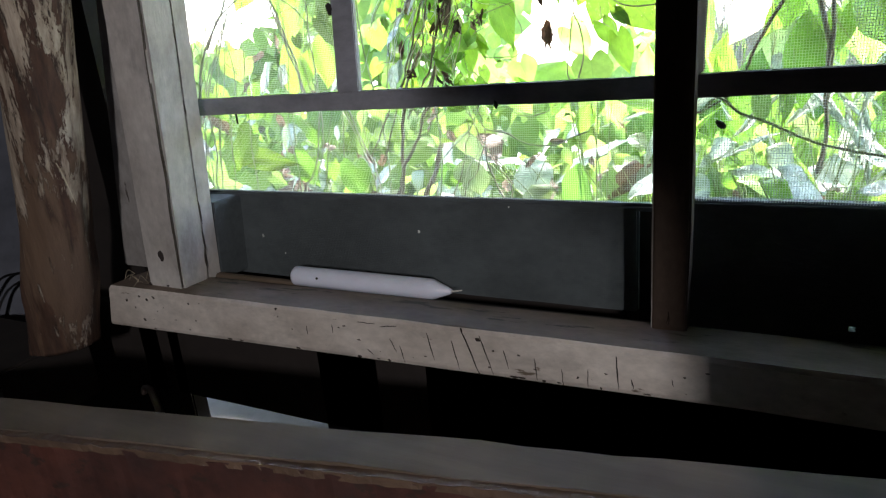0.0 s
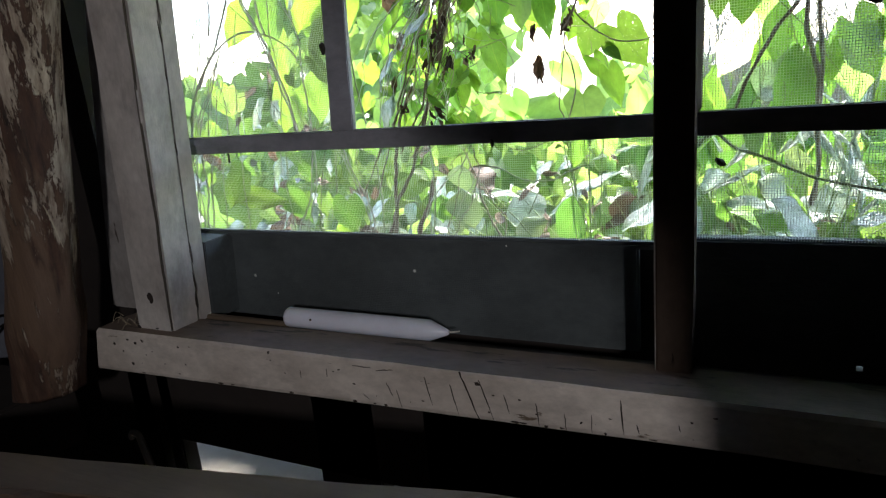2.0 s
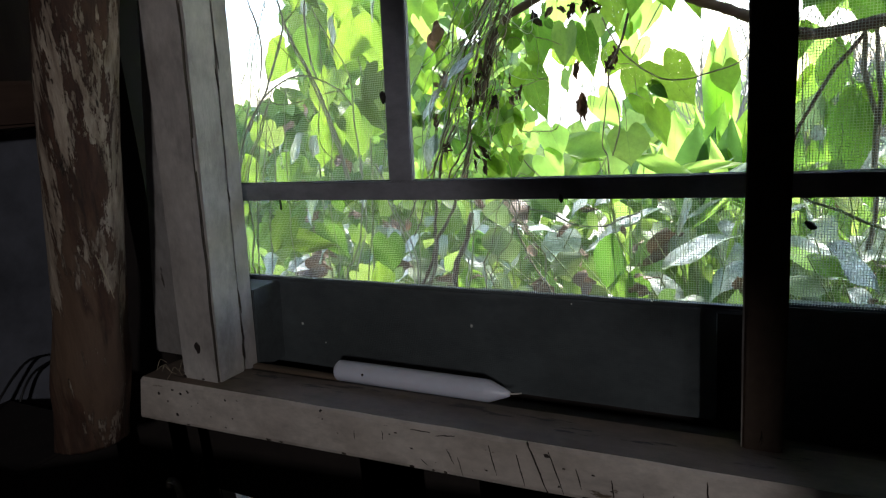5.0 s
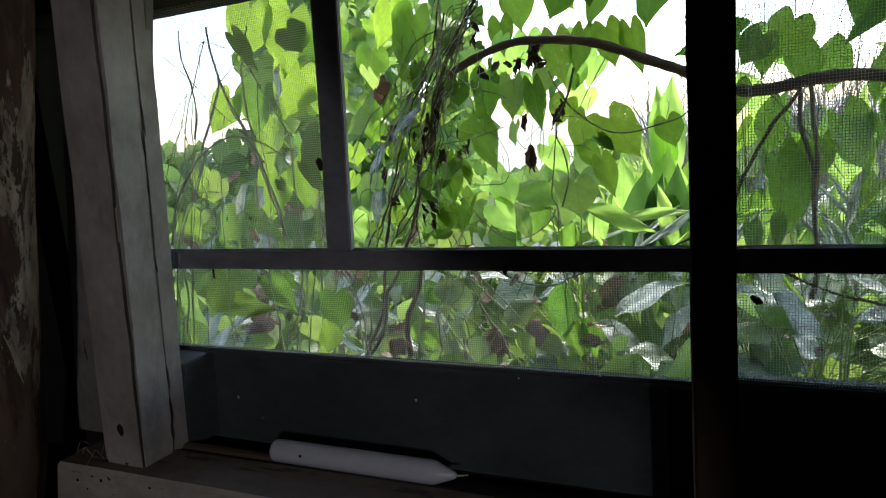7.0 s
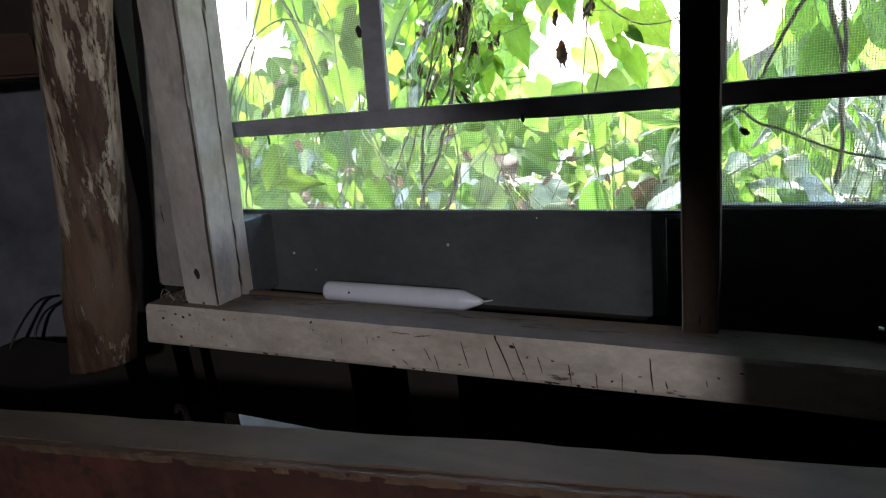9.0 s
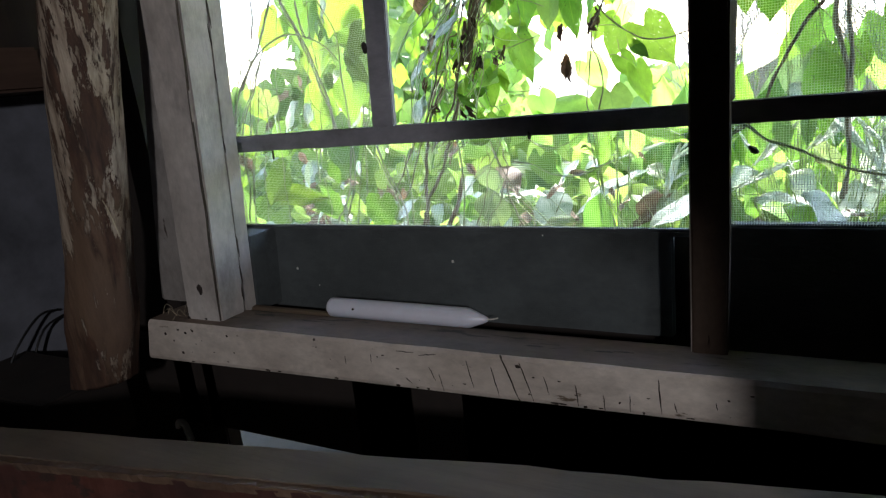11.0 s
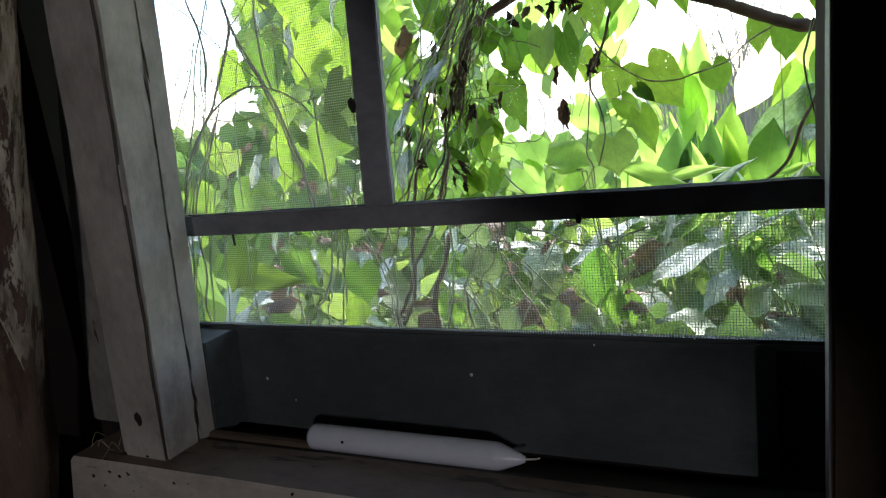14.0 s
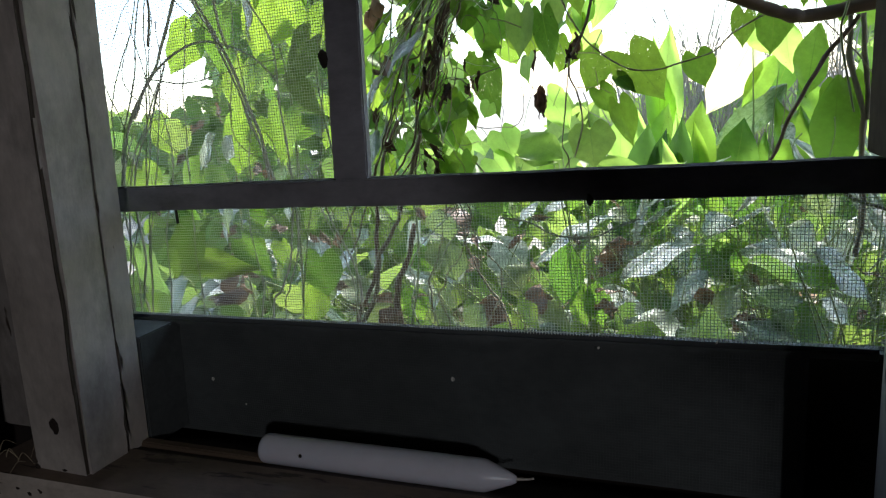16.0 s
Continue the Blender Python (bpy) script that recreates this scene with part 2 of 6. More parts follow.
M["leaf_yellow"] = leaf_material("yellow_leaf", (0.52, 0.52, 0.14), (0.68, 0.64, 0.24), (0.96, 0.92, 0.50), 0.45, 0.75, vein_n=14, low=(0.9, 0.9, 0.8), dull=0.85)
# Paler patches painted here too, for shine and haze low down.
M["leaf_low"] = leaf_material("undergrowth_leaf", (0.05, 0.10, 0.03), (0.13, 0.20, 0.07), (0.35, 0.47, 0.13), 0.28, 0.35, vein_n=9, painted_shine=(0.30, 0.33, 0.25))
M["leaf_far"] = leaf_material("far_leaves", (0.03, 0.09, 0.012), (0.13, 0.21, 0.04), (0.46, 0.65, 0.13), 0.45, 0.5, islands=True)
M["leaf_dead"] = leaf_material("dead_leaf", (0.035, 0.019, 0.012), (0.09, 0.048, 0.03), (0.12, 0.055, 0.03), 0.8, 0.25)
for k in ("leaf_silver", "leaf_low", "leaf_pale"):
    M[k].node_tree.nodes["Principled BSDF"].inputs["Specular IOR Level"].default_value = 0.9
M["litter"] = leaf_material("leaf_litter", (0.10, 0.05, 0.025), (0.26, 0.17, 0.09), (0.2, 0.1, 0.04), 0.7, 0.2, islands=True)
M["soil"] = plain("soil", (0.27, 0.255, 0.215), 0.95, 0.45, 5, 0.6, 0.02)
M["roof"] = plain("rusty_sheet", (0.075, 0.048, 0.035), 0.7, 0.3, 8)


def bark_material():
    """Half-peeled pole: brown bark with long pale bare patches and dark splits."""
    m, nt, b = graph("peeled_bark")
    v = coords(nt, (1, 1, 0.13))
    h = noise_tex(nt, v, 36, 10, 0.74)
    fine = noise_tex(nt, coords(nt, (1, 1, 0.1)), 120, 5, 0.7)
    col = mix(nt, ramp(nt, fine, [(0.3, grey(0)), (0.7, grey(1))]), (0.028, 0.014, 0.009), (0.105, 0.052, 0.032))
    tan = ramp(nt, noise_tex(nt, coords(nt, (1, 1, 0.12)), 26, 6), [(0.52, grey(0)), (0.58, grey(0.9))])
    col = mix(nt, tan, col, mix(nt, fine, (0.085, 0.050, 0.032), (0.19, 0.122, 0.078)))
    sep = nt.nodes.new("ShaderNodeSeparateXYZ")
    nt.links.new(coords(nt), sep.inputs[0])
    bare = ramp(nt, sep.outputs[2], [(0.15, grey(0.0)), (0.20, grey(0.125)), (0.40, grey(0.125)), (0.46, grey(0.03))])
    raised = mix(nt, 1.0, h, bare, "ADD")
    peel = ramp(nt, raised, [(0.612, grey(0)), (0.625, grey(1))])
    col = mix(nt, peel, col, mix(nt, ramp(nt, fine, [(0.35, grey(0)), (0.65, grey(1))]), (0.17, 0.12, 0.085), (0.50, 0.42, 0.33)))
    split = ramp(nt, noise_tex(nt, v, 60, 4), [(0.30, grey(1)), (0.36, grey(0))])
    col = mix(nt, split, col, (0.03, 0.018, 0.012))
    nt.links.new(col, b.inputs["Base Color"])
    b.inputs["Roughness"].default_value = 0.75
    bump(nt, b, mix(nt, 0.4, peel, fine), 0.9, 0.006)
    return m


M["bark"] = bark_material()


# ---- mesh helpers ----
def part(name, bm, material, parent=None, label=""):
    me = bpy.data.meshes.new(name)
    bm.to_mesh(me)
    bm.free()
    me.materials.append(M[material])
    ob = new(name, me)
    if parent:
        ob.parent = parent
    if label:
        ob["label"] = label
    return ob


def holder(name, place=(0, 0, 0)):
    ob = new(name)
    ob.empty_display_size = 0.05
    ob.location = place
    return ob


def smooth(ob):
    for p in ob.data.polygons:
        p.use_smooth = True
    return ob


def box(x0, x1, y0, y1, z0, z1, bevel=0.0, lean=0.0, seg=1, rough=0.0, seed=1, freq=23):
    """A board; lean: shift in x per metre of height; rough: uneven edges."""
    bm = bmesh.new()
    bmesh.ops.create_cube(bm, size=1)
    for v in bm.verts:
        v.co = Vector(((x0 + x1) / 2 + v.co.x * (x1 - x0), (y0 + y1) / 2 + v.co.y * (y1 - y0), (z0 + z1) / 2 + v.co.z * (z1 - z0)))
    if seg > 1:
        d = max(range(3), key=lambda i: (x1 - x0, y1 - y0, z1 - z0)[i])
        es = [e for e in bm.edges if abs(e.verts[0].co[d] - e.verts[1].co[d]) > 1e-5]
        bmesh.ops.subdivide_edges(bm, edges=es, cuts=seg, use_grid_fill=True)
    if bevel:
        bmesh.ops.bevel(bm, geom=[e for e in bm.edges if e.calc_face_angle(0) > 0.5], offset=bevel, segments=2, affect="EDGES")
    for v in bm.verts:
        if rough:
            v.co += noise.noise_vector(v.co * freq + Vector((seed, 0, 0))) * rough
        v.co.x += lean * (v.co.z - z0)
    return bm


def spline(pts, n=6):
    pts = [Vector(p) for p in pts]
    out = []
    for i in range(len(pts) - 1):
        a, b, c, d = pts[max(i - 1, 0)], pts[i], pts[i + 1], pts[min(i + 2, len(pts) - 1)]
        for k in range(n):
            t = k / n
            out.append(0.5 * (2 * b + (c - a) * t + (2 * a - 5 * b + 4 * c - d) * t * t + (3 * b - a - 3 * c + d) * t ** 3))
    return out + [pts[-1]]


def tube(pts, r0, r1, sides=6, n=6, knots=0.0, bm=None, wob=0.0, seed=0):
    bm = bm or bmesh.new()
    line = spline(pts, n)
    rings = []
    for i, p in enumerate(line):
        d = (line[min(i + 1, len(line) - 1)] - line[max(i - 1, 0)]).normalized()
        u = d.cross(Vector((0.3, 1, 0.2))).normalized()
        w = d.cross(u)
        f = i / (len(line) - 1)
        r = (r0 + (r1 - r0) * f) * (1 + knots * noise.noise(p * 60 + Vector((seed, 3, 1))))
        q = p + noise.noise_vector(p * 9 + Vector((seed * 7.1, 0, 0))) * wob + noise.noise_vector(p * 34 + Vector((seed * 3.7, 5, 0))) * wob * 0.35
        rings.append([bm.verts.new(q + (u * math.cos(6.2832 * k / sides) + w * math.sin(6.2832 * k / sides)) * r) for k in range(sides)])
    for a, b in zip(rings, rings[1:]):
        for k in range(sides):
            bm.faces.new((a[k], a[(k + 1) % sides], b[(k + 1) % sides], b[k]))
    bm.faces.new(rings[0][::-1])
    bm.faces.new(rings[-1])
    return bm


WIDTHS = {"heart": (0.30, 0.44, 0.50, 0.515, 0.495, 0.45, 0.38, 0.285, 0.175, 0.065, 0.0),
          "ovate": (0.015, 0.12, 0.205, 0.26, 0.28, 0.275, 0.24, 0.185, 0.115, 0.045, 0.0),
          "lance": (0.012, 0.055, 0.092, 0.12, 0.135, 0.138, 0.128, 0.108, 0.075, 0.035, 0.0)}


def leaf_points(kind, rows=10, cols=4, seed=0, droop=None):
    """Local leaf, 1 long: base at the origin, tip along +y, upper side +z. Returns rows of (co, uv)."""
    rnd = random.Random(seed)
    d0, fold, rip = rnd.uniform(0.05, 0.3), rnd.uniform(-0.05, 0.3), rnd.uniform(0.02, 0.06)
    droop = d0 if droop is None else droop * rnd.uniform(0.7, 1.3)
    bend = rnd.uniform(-0.12, 0.12)
    grid = []
    for i in range(rows + 1):
        u = i / rows
        k = min(9, int(u * 10))
        w = WIDTHS[kind][k] + (WIDTHS[kind][k + 1] - WIDTHS[kind][k]) * (u * 10 - k)
        row = []
        lw, rw = (w * (1 + 0.16 * noise.noise(Vector((u * 4, seed * 1.7 + q, q)))) for q in (0, 9))
        for j in range(-cols, cols + 1):
            s = j / cols
            x = s * (lw if s < 0 else rw)
            y = u
            if kind == "heart":
                y -= (1 - u) ** 3 * (0.21 * math.sin(min(1, abs(s) * 1.25) * math.pi / 2) - 0.06)
            z = fold * abs(x) - droop * u * u + rip * math.sin(9 * u + 3 * s + seed) * abs(s)
            row.append(((x + bend * u * u, y, z), (0.5 + s * 0.5, u)))
        grid.append(row)
    return grid


def leaf_mesh(kind, material, seed, torn=0.0, droop=None):
    grid = leaf_points(kind, 10, 4, seed, droop)
    rnd = random.Random(seed + 50)
    bm = bmesh.new()
    uvl = bm.loops.layers.uv.new("UVMap")
    vs, uvs = [], {}
    for row in grid:
        line = []
        for co, uv in row:
            c = Vector(co)
            if torn and abs(uv[0] - 0.5) > 0.45:
                c.x *= 1 - torn * rnd.random()
            if torn > 0.3:
                c += noise.noise_vector(c * 4 + Vector((seed, 0, 0))) * torn * 0.45
            v = bm.verts.new(c)
            uvs[v] = uv
            line.append(v)
        vs.append(line)
    for a, b in zip(vs, vs[1:]):
        for k in range(len(a) - 1):
            fc = bm.faces.new((a[k], a[k + 1], b[k + 1], b[k]))
            fc.smooth = True
            for lp in fc.loops:
                lp[uvl].uv = uvs[lp.vert]
    me = bpy.data.meshes.new("leaf")
    bm.to_mesh(me)
    bm.free()
    me.materials.append(M[material])
    return me


def leaf_pose(x, y, z, size, angle, rnd, tilt=25, toward=(0.25, -1, 0.25)):
    """angle: the tip's turn from straight down, + towards +x. The blade's middle lies at x, y, z."""
    n = Vector(toward).normalized()
    n = Euler([radians(rnd.uniform(-tilt, tilt)) for _ in range(3)]).to_matrix() @ n
    t = Vector((math.sin(radians(angle)), 0, -math.cos(radians(angle))))
    t = (t - n * t.dot(n)).normalized()
    xa = t.cross(n)
    m = Matrix((xa, t, n)).transposed().to_4x4()
    m.translation = Vector((x, y, z)) - t * size * 0.5
    return m @ Matrix.Diagonal((size, size, size, 1))


def put_leaf(parent, meshes, rnd, x, y, z, size, angle, tilt=25, toward=(0.25, -1, 0.25), name="leaf", widen=1.0):
    ob = new(name, rnd.choice(meshes))
    ob.parent = parent
    ob.matrix_parent_inverse = Matrix.Translation(parent.location).inverted()
    m = leaf_pose(x, y, z, size, angle, rnd, tilt, toward)
    ob.matrix_basis = m @ Matrix.Diagonal((widen * rnd.uniform(0.72, 1.04), 1, 1, 1))
    return ob


def put_tube(parent, name, pts, r0, r1, material, **kw):
    ob = part(name, tube(pts, r0, r1, **kw), material)
    ob.parent = parent
    ob.matrix_parent_inverse = Matrix.Translation(parent.location).inverted()
    return smooth(ob)


def cloud(name, material, count, place, size, kinds=("ovate", "heart"), seed=1, tip=40, tilt=60, toward=(0.1, -0.6, 0.8)):
    """Very many leaves joined in one mesh. place(rnd) gives a point."""
    rnd = random.Random(seed)
    shapes = [leaf_points(k, 5, 1, s) for k in kinds for s in range(3)]
    verts, faces, uvs = [], [], []
    for _ in range(count):
        x, y, z = place(rnd)
        m = leaf_pose(x, y, z, rnd.uniform(*size), rnd.gauss(0, tip), rnd, tilt, toward)
        g = rnd.choice(shapes)
        base, wdt = len(verts), len(g[0])
        for row in g:
            for co, uv in row:
                verts.append(m @ Vector(co))
                uvs.append(uv)
        for i in range(len(g) - 1):
            for j in range(wdt - 1):
                a = base + i * wdt + j
                faces.append((a, a + 1, a + wdt + 1, a + wdt))
    me = bpy.data.meshes.new(name)
    me.from_pydata([tuple(v) for v in verts], [], faces)
    lay = me.uv_layers.new(name="UVMap")
    lay.data.foreach_set("uv", [c for f in faces for i in f for c in uvs[i]])
    me.polygons.foreach_set("use_smooth", [True] * len(faces))
    me.materials.append(M[material])
    return new(name, me)


# ---- structure ----
def structure(name, bm, material, label, category):
    return tagged(part(name, bm, material), label, category, kind="structure")


earth = bmesh.new()
for x0, x1, y0, y1 in ((-400, 400, 0.12, 800), (-400, -2.0, -400, 0.12), (2.6, 400, -400, 0.12), (-2.0, 2.6, -400, -3.0)):
    q = [earth.verts.new((x, y, 0.12)) for x, y in ((x0, y0), (x1, y0), (x1, y1), (x0, y1))]
    earth.faces.new(q)
structure("ground", earth, "soil", "pale dry soil strewn with leaf litter outside the house", "ground")
structure("floor", box(-2.0, 2.6, -3.0, 0.12, -0.05, 0.0), "floor", "dark worn floor boards inside the cabin", "floor")
structure("ceiling", box(-2.0, 2.6, -3.0, 0.14, 2.2, 2.26), "plaster", "dark boarded ceiling of the cabin", "ceiling")
structure("roof", box(-2.2, 2.8, -3.2, 0.16, 2.27, 2.30), "roof", "rusty sheet roof over the cabin", "roof")
# Unseen sheet added above the window, keeps direct sun off the sill.
sun_blocker = box(-2.2, 2.8, 0.10, 0.48, 0.0, 0.02)
for v in sun_blocker.verts:
    v.co.z += 1.62 - 0.26 * (v.co.y - 0.10)
structure("sun_blocker", sun_blocker, "roof", "unseen low sheet added to keep the sun off the sill", "roof")
# left wall: blue-grey board between two timbers, boards below
wl = structure("wall_left", box(-0.71, -0.66, -3.0, 0.14, 0.68, 1.088), "wall_blue", "blue-grey stained board wall beside the window", "wall")
# Lower boards coloured near black, in place of shade.
structure("wall_left_lower", box(-0.74, -0.69, -3.0, 0.14, 0.0, 0.68), "deep_shade", "dark lower boards of the side wall", "wall")
structure("wall_left_upper", box(-0.73, -0.68, -3.0, 0.14, 1.088, 2.2), "dark_wood", "dark upper boards of the side wall", "wall")
structure("wall_right", box(2.5, 2.55, -3.0, 0.14, 0.0, 2.2), "plaster", "plain dark side wall", "wall")
# unseen back wall with a small made-up opening for the added lamp
structure("wall_back_west", box(-0.66, 1.38, -2.68, -2.62, 0.0, 2.2), "plaster", "plain dark back wall beside a small opening", "wall")
structure("wall_back_low", box(1.38, 1.62, -2.68, -2.62, 0.0, 1.63), "plaster", "plain dark back wall under a small opening", "wall")
structure("wall_back_high", box(1.38, 1.62, -2.68, -2.62, 1.87, 2.2), "plaster", "plain dark back wall over a small opening", "wall")
structure("wall_back_east", box(1.62, 2.5, -2.68, -2.62, 0.0, 2.2), "plaster", "plain dark back wall", "wall")
# Unseen slab, its edge shaped to cast the shadow on sill and panel.
bm = bmesh.new()
rake = [bm.verts.new((x, -0.98, z)) for x, z in ((2.5, 0.0), (2.5, 2.2), (0.0, 2.2), (0.49, 1.46), (0.585, 1.27), (0.712, 1.205), (0.714, 1.09), (1.0, 0.0))]
slab = bmesh.ops.extrude_face_region(bm, geom=[bm.faces.new(rake)])
bmesh.ops.translate(bm, vec=(0, 0.06, 0), verts=[g for g in slab["geom"] if isinstance(g, bmesh.types.BMVert)])
bmesh.ops.recalc_face_normals(bm, faces=bm.faces)
structure("shadow_blocker", bm, "deep_shade", "unseen dark slab added to cast a shadow right of the mullion", "wall")
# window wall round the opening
# Shade of the gap beside the casing is put into this board's colour.
structure("wall_front_left", box(-0.66, -0.43, 0.05, 0.12, 0.60, 2.2), "deep_shade", "dark board wall beside the window frame", "wall")
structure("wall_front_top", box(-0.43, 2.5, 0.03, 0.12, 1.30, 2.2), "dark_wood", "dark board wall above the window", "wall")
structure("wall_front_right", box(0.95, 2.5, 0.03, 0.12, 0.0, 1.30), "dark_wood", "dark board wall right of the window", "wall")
# Near black for the shade under the sill.
structure("wall_front_skirt", box(-0.43, 0.95, 0.0, 0.05, 0.60, 0.735), "deep_shade", "dark boards under the window sill", "wall")
structure("wall_front_base", box(-0.43, 0.95, 0.03, 0.12, 0.0, 0.36), "dark_wood", "dark foot boards under the window", "wall")

# ---- window ----
win = tagged(holder("window_1", (-0.05, -0.06, 0.76)), "old white-painted timber window with torn insect screens", "window", kind="structure")


def wpart(name, bm, material, label="", on=None):
    ob = part(name, bm, material)
    ob.parent = on or win
    if not on:
        ob.matrix_parent_inverse = Matrix.Translation(win.location).inverted()
    if label:
        ob["label"] = label
    return ob


def sill_board():
    """Tapered underside, flat inner half, outer half sloping down and out."""
    bm = bmesh.new()
    prof_n = 26
    rows = []
    for i in range(prof_n + 1):
        f = i / prof_n
        x = -0.362 + f * 1.30
        zb = 0.751 + 0.0165 * min(1, (x + 0.362) / 0.68)
        zt = 0.8025 + 0.004 * min(1, (x + 0.362) / 0.68)
        j = noise.noise(Vector((x * 20, 0, 0))) * 0.0012
        e = noise.noise(Vector((x * 55, 4, 0))) * 0.0010
        skew = -0.012 if i == 0 else 0
        pr = [(-0.127, zb + e), (-0.1285, zb + 0.004), (-0.128, zt - 0.003 + j), (-0.125, zt + 0.0005 + j), (-0.095, zt), (-0.070, zt - 0.0015), (-0.02, 0.782), (0.05, 0.752), (0.05, 0.735), (-0.06, 0.738)]
        rows.append([bm.verts.new((x + skew * (0.80 - z) / 0.05, y, z)) for y, z in pr])
    for a, b in zip(rows, rows[1:]):
        for k in range(len(a)):
            bm.faces.new((a[k], b[k], b[(k + 1) % len(a)], a[(k + 1) % len(a)]))
    bm.faces.new(rows[0])
    bm.faces.new(rows[-1][::-1])
    bmesh.ops.recalc_face_normals(bm, faces=bm.faces)
    return bm


sill = wpart("window_sill", sill_board(), "sill", "cracked cream-painted sill with a worn top")
sill.data.materials.append(M["sill_top"])
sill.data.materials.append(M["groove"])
for p in sill.data.polygons:
    if p.normal.z > 0.7:
        p.material_index = 1
    # Outer slope coloured dark for dirt and for the shade by the panel.
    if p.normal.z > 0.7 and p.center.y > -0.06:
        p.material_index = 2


def crack_mesh(x0, z0, x1, z1, w, seed):
    """A thin split tapering to both ends and wandering a little."""
    bm = bmesh.new()
    n, rings = 10, []
    d = Vector((x1 - x0, 0, z1 - z0))
    side = Vector((d.z, 0, -d.x)).normalized()
    for i in range(n + 1):
        f = i / n
        c = Vector((x0, -0.1286, z0)) + d * f + side * noise.noise(Vector((f * 5, seed * 3.1, 0))) * 0.0006
        h = 0.45 * w * (0.12 + 0.88 * math.sin(math.pi * min(1, 0.08 + f * 0.9))) * (1 + 0.5 * noise.noise(Vector((f * 9, seed, 4))))
        rings.append([bm.verts.new(c + side * a + Vector((0, b, 0))) for a, b in ((-h, -0.0002), (h, -0.0002), (h, 0.002), (-h, 0.002))])
    for a, b in zip(rings, rings[1:]):
        for k in range(4):
            bm.faces.new((a[k], a[(k + 1) % 4], b[(k + 1) % 4], b[k]))
    bm.faces.new(rings[0][::-1])
    bm.faces.new(rings[-1])
    return bm


for k, row in enumerate(((0.029, 0.786, 0.035, 0.772, 0.0007), (0.039, 0.780, 0.043, 0.763, 0.0007), (0.069, 0.797, 0.075, 0.770, 0.0008), (0.094, 0.793, 0.100, 0.765, 0.0009), (0.104, 0.806, 0.120, 0.762, 0.0014), (0.122, 0.801, 0.133, 0.765, 0.0009), (0.144, 0.790, 0.148, 0.773, 0.0007), (0.172, 0.786, 0.174, 0.766, 0.0010), (0.196, 0.780, 0.197, 0.765, 0.0008), (0.218, 0.783, 0.218, 0.767, 0.0007), (0.241, 0.799, 0.243, 0.769, 0.0012), (0.253, 0.780, 0.255, 0.772, 0.0011), (0.284, 0.785, 0.285, 0.779, 0.0008), (-0.069, 0.787, -0.069, 0.778, 0.0004), (-0.037, 0.792, -0.037, 0.783, 0.0004), (-0.006, 0.799, 0.014, 0.799, 0.0006), (0.019, 0.797, 0.038, 0.800, 0.0008), (0.002, 0.771, 0.008, 0.766, 0.0007))):
    wpart("crack", crack_mesh(*row, k), "crack", on=sill)
for x, z, r in ((-0.335, 0.787, 0.0034), (-0.322, 0.779, 0.0030), (-0.300, 0.791, 0.0034), (-0.275, 0.783, 0.0026), (-0.310, 0.765, 0.004), (0.12, 0.797, 0.0035), (0.30, 0.782, 0.002)):
    bm = bmesh.new()
    bmesh.ops.create_icosphere(bm, subdivisions=1, radius=r, matrix=Matrix.Translation((x, -0.1275, z)) @ Matrix.Diagonal((1, 0.35, 0.8, 1)))
    for v in bm.verts:
        v.co += noise.noise_vector(v.co * 400) * 0.0006
    wpart("paint_chip", bm, "crack", on=sill)

jamb = wpart("jamb", box(-0.310, -0.253, -0.113, -0.073, 0.8, 1.36, 0.003, 0.085, 14, 0.0016, 2), "paint", "chipped white jamb post leaning inwards")
for z0, z1, w in ((0.804, 0.87, 0.0005), (0.87, 0.99, 0.0006), (0.99, 1.10, 0.0004), (1.10, 1.35, 0.0003)):
    x0 = -0.2555 + 0.085 * (z0 - 0.8)
    wpart("open_joint", box(x0 - w, x0 + w, -0.1137, -0.111, z0, z1, 0.0, 0.085, 24, 0.0012, z0), "groove", on=jamb)
_r = random.Random(77)
for k in range(44):
    x, low = _r.uniform(-0.35, 0.33), k % 3 == 0
    zb = 0.751 + 0.0165 * (x + 0.362) / 0.68
    z = zb + 0.002 if low else _r.uniform(zb + 0.006, 0.801)
    bm = bmesh.new()
    bmesh.ops.create_icosphere(bm, subdivisions=1, radius=1, matrix=Matrix.Translation((x, -0.1275, z)) @ Matrix.Diagonal((_r.uniform(0.0015, 0.005 if low else 0.003), 0.0012, _r.uniform(0.0008, 0.002), 1)))
    for v in bm.verts:
        v.co += noise.noise_vector(v.co * 500) * 0.0007
    wpart("paint_chip", bm, "crack" if k % 2 else "groove", on=sill)
for k in range(4):
    x, z = -0.31 + _r.random() * 0.055, 0.8015 + _r.random() ** 3 * 0.02
    bm = bmesh.new()
    bmesh.ops.create_icosphere(bm, subdivisions=1, radius=1, matrix=Matrix.Translation((x + 0.085 * (z - 0.8), -0.1128, z)) @ Matrix.Diagonal((_r.uniform(0.001, 0.004), 0.0012, _r.uniform(0.001, 0.003), 1)))
    for v in bm.verts:
        v.co += noise.noise_vector(v.co * 500) * 0.0008
    wpart("paint_chip", bm, "groove" if k % 3 else "crack", on=jamb)
